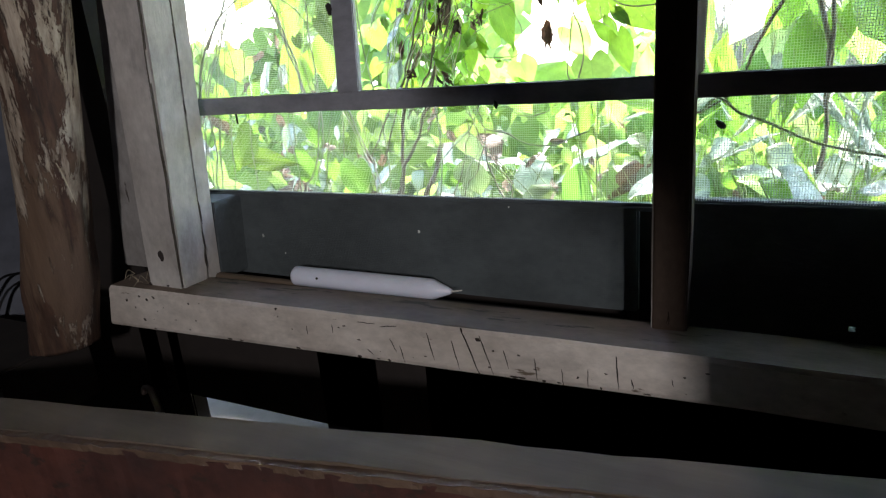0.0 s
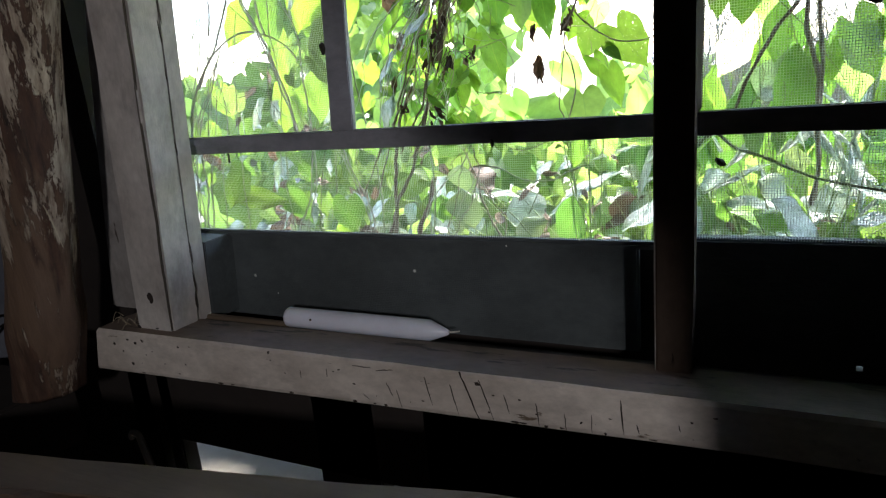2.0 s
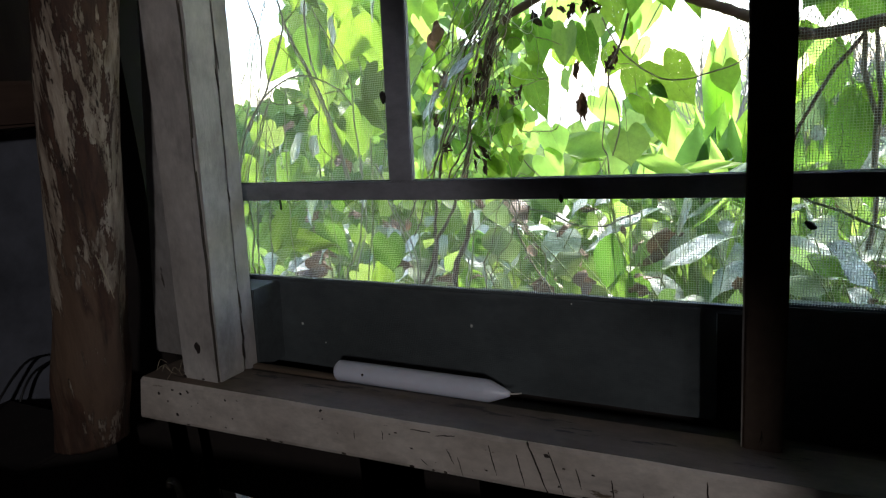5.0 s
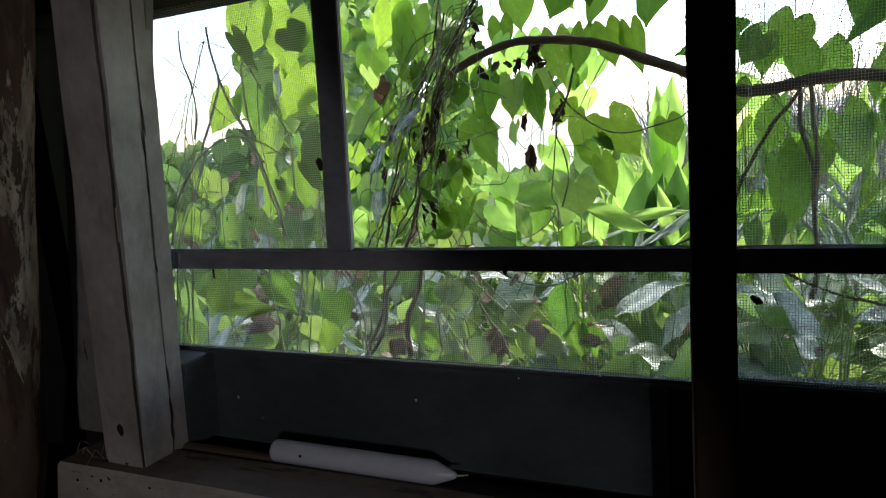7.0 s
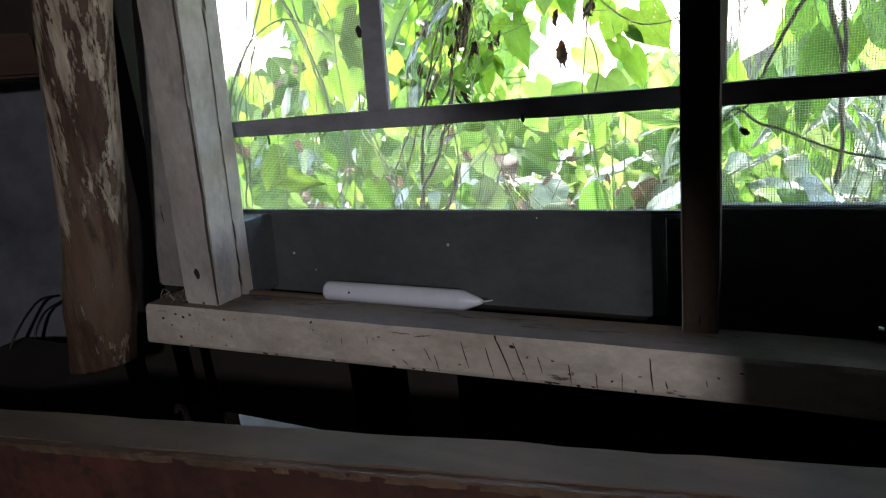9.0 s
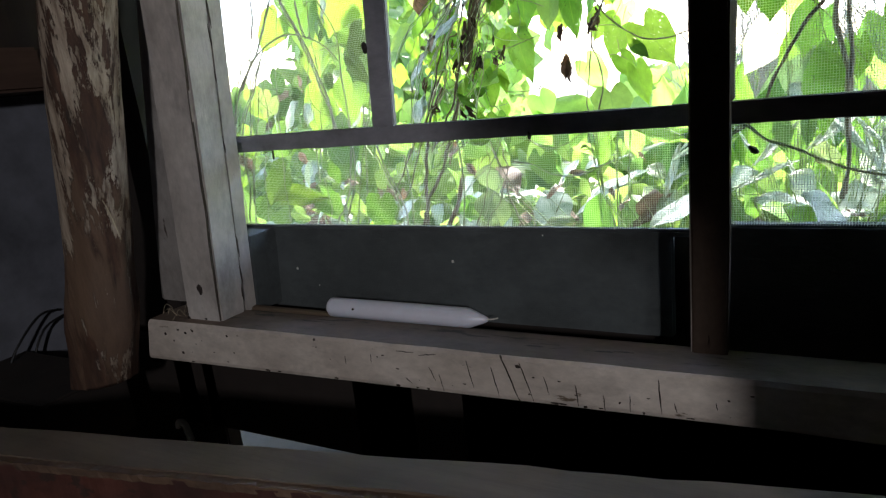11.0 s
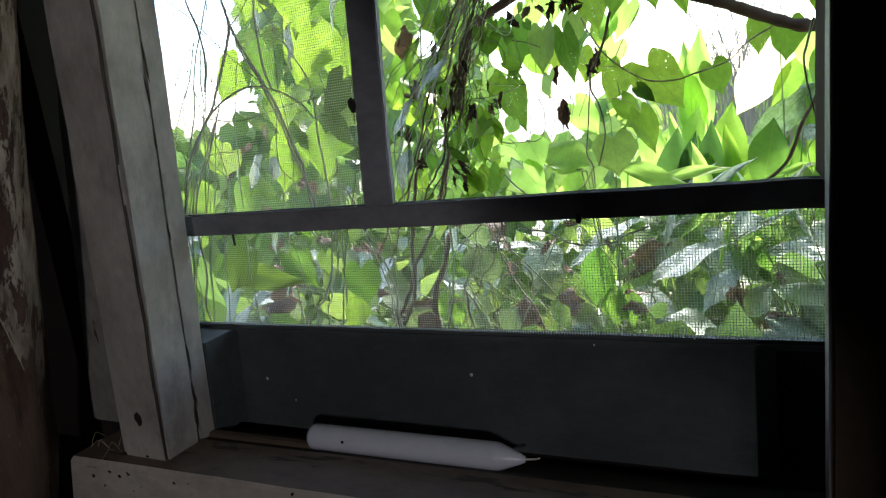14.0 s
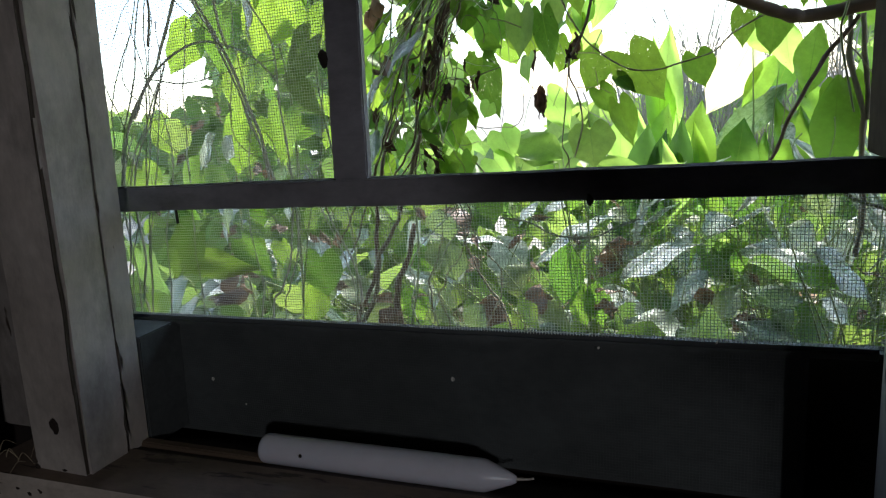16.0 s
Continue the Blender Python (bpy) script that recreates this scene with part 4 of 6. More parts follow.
    put_tube(v, "woody_stem", [(-0.367, 0.800, 0.817), (-0.384, 0.793, 0.758), (-0.405, 0.787, 0.696), (-0.409, 0.780, 0.594)], 0.0055, 0.007, "branch", sides=8, n=8, knots=0.3, wob=0.012)
    put_tube(v, "woody_stem", [(-0.269, 0.530, 1.032), (-0.304, 0.538, 0.956), (-0.328, 0.546, 0.886), (-0.334, 0.554, 0.801), (-0.378, 0.562, 0.723), (-0.418, 0.570, 0.617)], 0.0028, 0.004, "branch", sides=8, n=8, knots=0.3, wob=0.012)
    put_tube(v, "shoot", [(0.017, 0.740, 1.207), (0.007, 0.740, 1.170), (-0.008, 0.740, 1.133), (-0.023, 0.740, 1.113)], 0.0028, 0.002, "branch", sides=6, n=7, knots=0.3, wob=0.004)
    put_tube(v, "shoot", [(-0.032, 0.780, 1.114), (-0.033, 0.780, 1.080), (-0.022, 0.780, 1.053), (-0.015, 0.780, 1.021), (-0.015, 0.780, 0.989), (-0.022, 0.780, 0.958), (-0.029, 0.780, 0.937)], 0.0019, 0.0015, "stem", sides=6, n=7, knots=0.3, wob=0.004)
    put_tube(v, "shoot", [(-0.037, 0.800, 1.106), (-0.044, 0.800, 1.054), (-0.050, 0.800, 1.001), (-0.055, 0.800, 0.958), (-0.044, 0.800, 0.933), (-0.042, 0.800, 0.891)], 0.0016, 0.0012, "stem", sides=6, n=7, knots=0.3, wob=0.004)
    put_tube(v, "shoot", [(-0.040, 0.770, 1.209), (-0.013, 0.770, 1.154), (0.026, 0.770, 1.113), (0.072, 0.770, 1.086), (0.115, 0.770, 1.080), (0.157, 0.770, 1.087), (0.201, 0.770, 1.098), (0.230, 0.770, 1.124), (0.277, 0.770, 1.149)], 0.0017, 0.0013, "stem", sides=6, n=7, knots=0.3, wob=0.004)
    put_tube(v, "shoot", [(-0.028, 0.780, 1.119), (0.011, 0.780, 1.116), (0.031, 0.780, 1.107)], 0.0009, 0.0006, "stem", sides=6, n=7, knots=0.3, wob=0.004)
    put_tube(v, "shoot", [(-0.025, 0.800, 1.061), (0.009, 0.800, 1.060), (0.035, 0.800, 1.045)], 0.0008, 0.0006, "stem", sides=6, n=7, knots=0.3, wob=0.004)
    put_tube(v, "shoot", [(-0.248, 0.720, 0.990), (-0.211, 0.720, 0.953), (-0.170, 0.720, 0.908), (-0.134, 0.720, 0.884), (-0.096, 0.720, 0.885), (-0.052, 0.720, 0.907), (-0.025, 0.720, 0.943)], 0.0013, 0.0009, "stem", sides=6, n=7, knots=0.3, wob=0.004)
    put_tube(v, "shoot", [(-0.263, 0.700, 0.944), (-0.219, 0.700, 0.924), (-0.176, 0.700, 0.907), (-0.122, 0.700, 0.896)], 0.0008, 0.0006, "stem", sides=4, n=7, wob=0.004)
    put_tube(v, "shoot", [(-0.201, 0.620, 1.090), (-0.165, 0.620, 1.091), (-0.124, 0.620, 1.100), (-0.077, 0.620, 1.114)], 0.0009, 0.0006, "stem", sides=4, n=7, wob=0.004)
    put_tube(v, "shoot", [(-0.103, 0.720, 1.118), (-0.099, 0.720, 1.083), (-0.084, 0.720, 1.063), (-0.076, 0.720, 1.063)], 0.0008, 0.0006, "stem", sides=4, n=7, wob=0.004)
    put_tube(v, "shoot", [(-0.156, 0.620, 1.195), (-0.134, 0.620, 1.179), (-0.103, 0.620, 1.168), (-0.080, 0.620, 1.158)], 0.0011, 0.0008, "stem", sides=4, n=7, wob=0.004)
    put_tube(v, "shoot", [(-0.137, 0.600, 1.227), (-0.136, 0.600, 1.191), (-0.151, 0.600, 1.166), (-0.186, 0.600, 1.159)], 0.0007, 0.0005, "stem", sides=4, n=7, wob=0.004)
    put_tube(v, "shoot", [(0.064, 0.800, 1.222), (0.039, 0.800, 1.178), (0.016, 0.800, 1.141), (0.006, 0.800, 1.120)], 0.0012, 0.0008, "stem", sides=4, n=7, wob=0.004)
    put_tube(v, "shoot", [(0.269, 0.100, 1.111), (0.265, 0.100, 1.091), (0.263, 0.100, 1.079), (0.268, 0.100, 1.049), (0.273, 0.100, 1.024)], 0.001, 0.0007, "green_stem", sides=4, n=7, wob=0.004)

    # dead leaves caught in the strands and hanging in clusters
    for x, y, z, n, sp, size in ((-0.107, 0.520, 1.253, 6, 0.014, 0.03), (-0.105, 0.600, 1.209, 3, 0.01, 0.045), (-0.056, 0.600, 1.215, 5, 0.009, 0.03), (-0.026, 0.620, 1.230, 15, 0.011, 0.04), (-0.028, 0.760, 1.120, 10, 0.009, 0.032), (-0.093, 0.770, 1.112, 2, 0.003, 0.045), (-0.079, 0.770, 1.040, 2, 0.003, 0.06), (-0.126, 0.500, 1.079, 4, 0.008, 0.03), (-0.168, 0.490, 1.064, 3, 0.008, 0.04), (-0.185, 0.480, 0.976, 9, 0.012, 0.032), (-0.265, 0.500, 0.992, 3, 0.006, 0.03), (-0.196, 0.500, 1.082, 6, 0.014, 0.03), (-0.176, 0.500, 1.132, 7, 0.016, 0.028), (-0.275, 0.520, 1.111, 3, 0.008, 0.04), (-0.224, 0.520, 1.181, 4, 0.01, 0.035), (-0.309, 0.550, 1.042, 2, 0.006, 0.04)):
        for i in range(n):
            loose = n > 2
            put_leaf(v, rnd.choice((DEAD, DEAD, DEAD, DRY)) if loose else DEAD, rnd, x + rnd.gauss(0, sp * 0.7), y + rnd.gauss(0, 0.008), z + rnd.gauss(0, sp), size * rnd.uniform(0.6, 1.05), rnd.gauss(0, 28 if loose else 8), 55 if loose else 25, name="dead_leaf", widen=0.75)
    hanging = (
        ("shade", (-0.004, 0.800, 0.987), (0.006, 0.800, 0.909), 0.082), ("eaten", (0.065, 0.800, 1.113), (0.125, 0.800, 1.024), 0.090), ("heart", (0.176, 0.800, 1.099), (0.190, 0.800, 1.041), 0.054),
        ("shade", (0.048, 0.790, 1.074), (0.081, 0.790, 1.045), 0.025), ("heart", (0.046, 0.820, 1.030), (0.071, 0.820, 0.946), 0.047), ("eaten", (0.014, 0.860, 1.119), (-0.022, 0.860, 1.051), 0.068),
        ("heart", (0.008, 0.850, 1.056), (0.037, 0.850, 1.001), 0.044),
    )
    hanging_more = (
        ("eaten", (-0.193, 0.770, 1.127), (-0.172, 0.770, 1.011), 0.063), ("heart", (-0.176, 0.780, 1.220), (-0.174, 0.780, 1.114), 0.063), ("shade", (-0.110, 0.760, 1.200), (-0.113, 0.760, 1.117), 0.052),
        ("eaten", (-0.075, 0.770, 1.192), (-0.063, 0.770, 1.093), 0.046), ("bright", (-0.262, 1.200, 1.305), (-0.262, 1.200, 1.220), 0.066), ("bright", (-0.198, 1.200, 1.342), (-0.191, 1.200, 1.249), 0.078),
        ("shade", (-0.060, 0.820, 1.226), (-0.078, 0.820, 1.153), 0.047), ("bright", (-0.307, 1.100, 1.264), (-0.305, 1.100, 1.184), 0.052), ("bright", (-0.007, 1.150, 1.266), (-0.040, 1.150, 1.184), 0.060),
        ("bright", (-0.050, 1.200, 1.188), (-0.090, 1.200, 1.117), 0.074), ("bright", (-0.160, 1.200, 1.052), (-0.097, 1.200, 0.967), 0.077), ("sunlit", (-0.213, 0.950, 0.983), (-0.182, 0.950, 0.920), 0.068),
    )
    hanging_more += (
        ("sunlit", (-0.233, 0.950, 0.926), (-0.182, 0.950, 0.857), 0.071),
    )
    crown = (
        ("eaten", (-0.018, 0.740, 1.275), (-0.011, 0.740, 1.175), 0.065), ("heart", (0.038, 0.740, 1.277), (0.021, 0.740, 1.191), 0.043), ("heart", (0.077, 0.740, 1.278), (0.098, 0.740, 1.199), 0.057),
        ("heart", (0.121, 0.740, 1.272), (0.138, 0.740, 1.180), 0.045), ("heart", (0.308, 0.850, 1.243), (0.188, 0.850, 1.215), 0.061), ("heart", (0.298, 0.850, 1.155), (0.299, 0.850, 1.086), 0.057),
        ("eaten", (0.253, 0.850, 1.164), (0.247, 0.850, 1.103), 0.042), ("shade", (0.343, 0.800, 1.235), (0.308, 0.800, 1.179), 0.061), ("heart", (-0.250, 0.620, 1.334), (-0.287, 0.620, 1.224), 0.080),
        ("heart", (-0.224, 0.500, 1.223), (-0.220, 0.500, 1.191), 0.028), ("heart", (-0.196, 0.500, 1.224), (-0.204, 0.500, 1.168), 0.028), ("heart", (-0.340, 0.700, 1.375), (-0.378, 0.700, 1.280), 0.053),
    )
    crown += (
        ("heart", (-0.118, 0.720, 1.311), (-0.114, 0.720, 1.243), 0.050),
    )
    tangle = (
        ("white", (-0.180, 0.460, 1.149), (-0.254, 0.460, 1.116), 0.032), ("white", (-0.251, 0.470, 1.097), (-0.318, 0.470, 1.041), 0.027), ("silver", (-0.274, 0.480, 1.020), (-0.323, 0.480, 0.953), 0.037),
        ("ovate", (-0.243, 0.500, 1.193), (-0.287, 0.500, 1.134), 0.021), ("lance", (-0.174, 0.460, 1.048), (-0.198, 0.460, 1.005), 0.017), ("lance", (-0.197, 0.460, 1.021), (-0.166, 0.460, 0.987), 0.013),
        ("heart", (-0.190, 0.600, 1.056), (-0.189, 0.600, 0.968), 0.039), ("ovate", (-0.166, 0.600, 1.054), (-0.154, 0.600, 1.005), 0.021), ("heart", (-0.206, 0.660, 0.963), (-0.200, 0.660, 0.906), 0.043),
        ("heart", (-0.207, 0.600, 0.955), (-0.222, 0.600, 0.908), 0.040), ("heart", (-0.328, 0.600, 0.970), (-0.312, 0.600, 0.930), 0.037), ("heart", (-0.373, 0.600, 0.941), (-0.352, 0.600, 0.902), 0.035),
    )
    tangle += (
        ("sunlit", (-0.296, 0.620, 0.972), (-0.287, 0.620, 0.930), 0.035),
    )

    for i, (kind, base, tip, width) in enumerate(hanging + hanging_more + crown):
        petiole(v, span_leaf(v, "bright" if kind == "sunlit" else kind, rnd, base, tip, width), rnd, i)
    for kind, base, tip, width in tangle:
        pale = kind in ("white", "silver", "pale")
        span_leaf(v, kind, rnd, base, tip, width * (1.3 if pale else 1), (-0.1, -0.68, 0.73) if pale else (0.1, -1, 0.2), 8)
    # small leaves among the strands
    for i in range(84):
        f = rnd.random()
        p = Vector(main[1 + int(f * 7)])
        put_leaf(v, rnd.choice((HEART, HEART, OVATE, BRIGHT, BRIGHT)), rnd, p.x + rnd.gauss(-0.015, 0.045), p.y + rnd.uniform(0.0, 0.12), p.z + rnd.gauss(0, 0.03), rnd.uniform(0.018, 0.045), rnd.gauss(0, 40), 50)
    for i in range(12):
        put_leaf(v, rnd.choice((HEART, BRIGHT, OVATE)), rnd, rnd.uniform(-0.46, -0.24), rnd.uniform(0.58, 0.8), rnd.uniform(0.86, 1.34), rnd.uniform(0.04, 0.08), rnd.gauss(0, 35), 45)
    for i in range(44):
        p = Vector(main[1 + int(rnd.random() * 7)]) + Vector((rnd.gauss(-0.01, 0.05), rnd.gauss(0, 0.03), rnd.gauss(0, 0.03)))
        a, k = rnd.uniform(0, 6.28), rnd.uniform(0.4, 1.2)
        pts = [p + Vector((0.05 * k * math.cos(a + t * 1.3) * (1 - t * 0.1), 0.02 * math.sin(t * 2), 0.06 * k * math.sin(a + t * 1.3))) for t in range(4)]
        put_tube(v, "tendril", pts, 0.0009, 0.0005, rnd.choice(("stem", "stem", "green_stem", "cane")), sides=4, n=6, wob=0.02, seed=i)
    # smaller leaves and thin runners further back, seen through the gap
    for i in range(13):
        put_leaf(v, rnd.choice((BRIGHT, HEART, BRIGHT, EATEN)), rnd, rnd.uniform(-0.30, -0.05), rnd.uniform(1.05, 1.3), rnd.uniform(1.14, 1.32) - (0.1 if i % 4 == 0 else 0), rnd.uniform(0.05, 0.08), rnd.gauss(0, 30), 40)
    for i in range(7):
        x, y, z = rnd.uniform(-0.26, -0.02), rnd.uniform(0.9, 1.2), rnd.uniform(1.2, 1.36)
        put_tube(v, "runner", [(x, y, z), (x + rnd.gauss(0.02, 0.03), y, z - 0.08), (x + rnd.gauss(0.03, 0.05), y, z - rnd.uniform(0.14, 0.24))], 0.0011, 0.0007, rnd.choice(("stem", "green_stem")), sides=4, n=6, wob=0.012, seed=i + 300)
    # leaves out of sight above the window
    for i in range(34):
        put_leaf(v, HEART, rnd, rnd.uniform(-0.3, 0.34), rnd.uniform(0.5, 0.9), rnd.uniform(1.32, 1.5), rnd.uniform(0.06, 0.10), rnd.gauss(0, 25), 40)


vine()


def branch():
    b = tagged(holder("tree_branch", (0.47, 0.6, 0.12)), "brown bare branch arching across the vines", "branch")
    put_tube(b, "limb", [(-0.200, 0.520, 1.073), (-0.180, 0.532, 1.159), (-0.160, 0.544, 1.202), (-0.130, 0.556, 1.222), (-0.086, 0.568, 1.240), (-0.044, 0.580, 1.249), (-0.002, 0.592, 1.248), (0.038, 0.604, 1.244), (0.078, 0.616, 1.235), (0.118, 0.628, 1.219), (0.157, 0.640, 1.201), (0.197, 0.652, 1.184), (0.236, 0.664, 1.165), (0.275, 0.676, 1.147), (0.308, 0.688, 1.135), (0.346, 0.700, 1.134), (0.50, 0.70, 1.14), (0.8, 0.74, 1.05)], 0.0058, 0.0105, "branch", sides=10, n=10, knots=0.2)
    put_tube(b, "twig", [(0.389, 0.690, 1.126), (0.354, 0.690, 1.080), (0.329, 0.690, 1.033), (0.306, 0.690, 0.983), (0.283, 0.690, 0.929), (0.240, 0.690, 0.894), (0.198, 0.690, 0.874)], 0.0036, 0.0022, "branch", sides=7, n=7, knots=0.3, wob=0.006)
    put_tube(b, "twig", [(0.403, 0.800, 1.145), (0.406, 0.800, 1.069), (0.419, 0.800, 1.000), (0.426, 0.800, 0.951), (0.432, 0.800, 0.830), (0.426, 0.800, 0.778), (0.426, 0.800, 0.750)], 0.0045, 0.004, "stem", sides=7, n=7, knots=0.3, wob=0.006)
    put_tube(b, "twig", [(0.420, 0.800, 1.133), (0.427, 0.800, 1.048), (0.428, 0.800, 0.970)], 0.0036, 0.004, "stem", sides=7, n=7, knots=0.3, wob=0.006)
    put_tube(b, "twig", [(0.411, 0.820, 1.064), (0.420, 0.820, 1.015), (0.431, 0.820, 0.965), (0.433, 0.820, 0.883), (0.432, 0.820, 0.799), (0.432, 0.820, 0.755)], 0.0034, 0.004, "stem", sides=7, n=7, knots=0.3, wob=0.006)
    put_tube(b, "twig", [(0.342, 0.700, 1.135), (0.379, 0.700, 1.087), (0.419, 0.700, 1.035), (0.457, 0.700, 0.979)], 0.001, 0.0008, "stem", sides=7, n=7, knots=0.3, wob=0.006)
    put_tube(b, "twig", [(0.264, 0.250, 0.940), (0.280, 0.250, 0.957), (0.311, 0.250, 0.935), (0.360, 0.250, 0.917), (0.395, 0.250, 0.904), (0.429, 0.250, 0.895), (0.466, 0.250, 0.887)], 0.002, 0.0016, "green_stem", sides=7, n=7, knots=0.3, wob=0.006)
    put_tube(b, "twig", [(-0.038, 0.300, 0.916), (-0.010, 0.300, 0.911), (0.024, 0.300, 0.895), (0.064, 0.300, 0.895), (0.091, 0.300, 0.907), (0.117, 0.300, 0.914)], 0.0012, 0.001, "cane", sides=7, n=7, knots=0.3, wob=0.006)

    put_tube(b, "root", [(0.8, 0.74, 1.05), (0.9, 0.8, 0.6), (0.92, 0.8, 0.12)], 0.013, 0.02, "branch", sides=8, knots=0.2)
    rnd = random.Random(9)
    east_vine = (
        ("lance", (0.388, 0.800, 1.046), (0.386, 0.800, 0.866), 0.074), ("lance", (0.365, 0.850, 1.131), (0.347, 0.850, 1.012), 0.058), ("sunlit", (0.471, 1.000, 1.090), (0.488, 1.000, 0.924), 0.067),
        ("lance", (0.430, 1.000, 1.243), (0.404, 1.000, 1.140), 0.077), ("sunlit", (0.349, 1.100, 1.161), (0.340, 1.100, 1.055), 0.061), ("lance", (0.490, 1.050, 1.239), (0.477, 1.050, 1.122), 0.078),
        ("sunlit", (0.350, 1.100, 1.287), (0.381, 1.100, 1.180), 0.071), ("shade", (0.362, 0.700, 0.919), (0.364, 0.700, 0.859), 0.026), ("shade", (0.321, 0.700, 0.910), (0.327, 0.700, 0.852), 0.033),
        ("pale", (0.333, 1.000, 0.958), (0.362, 1.000, 0.935), 0.033), ("heart", (0.349, 0.850, 1.221), (0.337, 0.850, 1.159), 0.045), ("heart", (0.401, 0.900, 1.266), (0.367, 0.900, 1.193), 0.082),
    )
    east_vine += (
        ("heart", (0.397, 0.850, 1.031), (0.393, 0.850, 0.953), 0.051), ("heart", (0.447, 0.900, 1.041), (0.449, 0.900, 0.958), 0.054), ("heart", (0.518, 0.950, 1.074), (0.514, 0.950, 1.008), 0.065),
    )

    for i, (kind, base, tip, width) in enumerate(east_vine):
        petiole(b, span_leaf(b, kind, rnd, base, tip, width), rnd, i)
    for i in range(64):
        y = rnd.uniform(0.92, 1.35)
        put_leaf(b, rnd.choice((LANCE, HEART, OVATE, SUNLITBLADE)), rnd, 0.2 + rnd.uniform(0.22, 0.62) * (y + 0.46), y, rnd.uniform(0.86, 1.5), rnd.uniform(0.09, 0.16), rnd.gauss(0, 30), 35)


branch()


def canes():
    c = tagged(holder("bramble", (-0.34, 0.08, 0.12)), "thin arching grey-green canes close outside the screen", "bush")
    put_tube(c, "cane", [(-0.361, 0.070, 0.996), (-0.346, 0.070, 1.038), (-0.333, 0.070, 1.063), (-0.315, 0.070, 1.085), (-0.296, 0.070, 1.106), (-0.284, 0.070, 1.127), (-0.272, 0.070, 1.148), (-0.259, 0.070, 1.173), (-0.254, 0.070, 1.190), (-0.260, 0.070, 1.221), (-0.261, 0.070, 1.248)], 0.00163, 0.0012, "cane", sides=6, knots=0.35, wob=0.003)
    put_tube(c, "cane", [(-0.350, 0.065, 1.021), (-0.337, 0.065, 1.057), (-0.321, 0.065, 1.091), (-0.311, 0.065, 1.124), (-0.300, 0.065, 1.162), (-0.287, 0.065, 1.188), (-0.276, 0.065, 1.208), (-0.261, 0.065, 1.235)], 0.00068, 0.0006, "cane", sides=6, knots=0.35, wob=0.003)
    put_tube(c, "cane", [(-0.189, 0.080, 0.989), (-0.193, 0.080, 1.012), (-0.198, 0.080, 1.041), (-0.209, 0.080, 1.070), (-0.218, 0.080, 1.098), (-0.230, 0.080, 1.124), (-0.241, 0.080, 1.146), (-0.252, 0.080, 1.167), (-0.260, 0.080, 1.187), (-0.269, 0.080, 1.225)], 0.0015, 0.00113, "cane", sides=6, knots=0.35, wob=0.003)
    put_tube(c, "cane", [(-0.198, 0.085, 0.988), (-0.200, 0.085, 1.018), (-0.209, 0.085, 1.046), (-0.218, 0.085, 1.075), (-0.229, 0.085, 1.105), (-0.241, 0.085, 1.134), (-0.254, 0.085, 1.157), (-0.266, 0.085, 1.189)], 0.00109, 0.00097, "cane", sides=6, knots=0.35, wob=0.003)
    put_tube(c, "side_cane", [(-0.291, 0.060, 1.125), (-0.284, 0.060, 1.155), (-0.287, 0.060, 1.188), (-0.295, 0.060, 1.216), (-0.294, 0.060, 1.247)], 0.0012, 0.0008, "stem", sides=5, knots=0.3, wob=0.003)
    put_tube(c, "side_cane", [(-0.235, 0.100, 1.117), (-0.242, 0.100, 1.138), (-0.244, 0.100, 1.168), (-0.243, 0.100, 1.195), (-0.236, 0.100, 1.221), (-0.226, 0.100, 1.247)], 0.00136, 0.00113, "cane", sides=5, knots=0.3, wob=0.003)
    put_tube(c, "side_cane", [(-0.330, 0.070, 1.062), (-0.313, 0.070, 1.087), (-0.297, 0.070, 1.103), (-0.276, 0.070, 1.115), (-0.255, 0.070, 1.122), (-0.235, 0.070, 1.123), (-0.217, 0.070, 1.118), (-0.197, 0.070, 1.110), (-0.180, 0.070, 1.098), (-0.167, 0.070, 1.082)], 0.00136, 0.00082, "cane", sides=5, knots=0.3, wob=0.003)
    put_tube(c, "side_cane", [(-0.185, 0.100, 0.984), (-0.184, 0.100, 1.024), (-0.187, 0.100, 1.059), (-0.187, 0.100, 1.083), (-0.187, 0.100, 1.106), (-0.191, 0.100, 1.125), (-0.204, 0.100, 1.149), (-0.219, 0.100, 1.178), (-0.234, 0.100, 1.206)], 0.00102, 0.00075, "cane", sides=5, knots=0.3, wob=0.003)
    put_tube(c, "side_cane", [(-0.340, 0.100, 1.101), (-0.297, 0.100, 1.092), (-0.259, 0.100, 1.094), (-0.222, 0.100, 1.100), (-0.178, 0.100, 1.104)], 0.0007, 0.0005, "stem", sides=5, knots=0.3, wob=0.003)
    put_tube(c, "side_cane", [(-0.207, 0.050, 1.122), (-0.235, 0.050, 1.147), (-0.257, 0.050, 1.170), (-0.280, 0.050, 1.193), (-0.311, 0.050, 1.220)], 0.0005, 0.0004, "stem", sides=5, knots=0.3, wob=0.003)
    put_tube(c, "side_cane", [(-0.262, 0.080, 1.187), (-0.242, 0.080, 1.201), (-0.216, 0.080, 1.228)], 0.0006, 0.0004, "stem", sides=5, knots=0.3, wob=0.003)
    put_tube(c, "side_cane", [(-0.226, 0.090, 1.096), (-0.233, 0.090, 1.065), (-0.234, 0.090, 1.037), (-0.222, 0.090, 1.021), (-0.205, 0.090, 1.015)], 0.0006, 0.0004, "stem", sides=5, knots=0.3, wob=0.003)
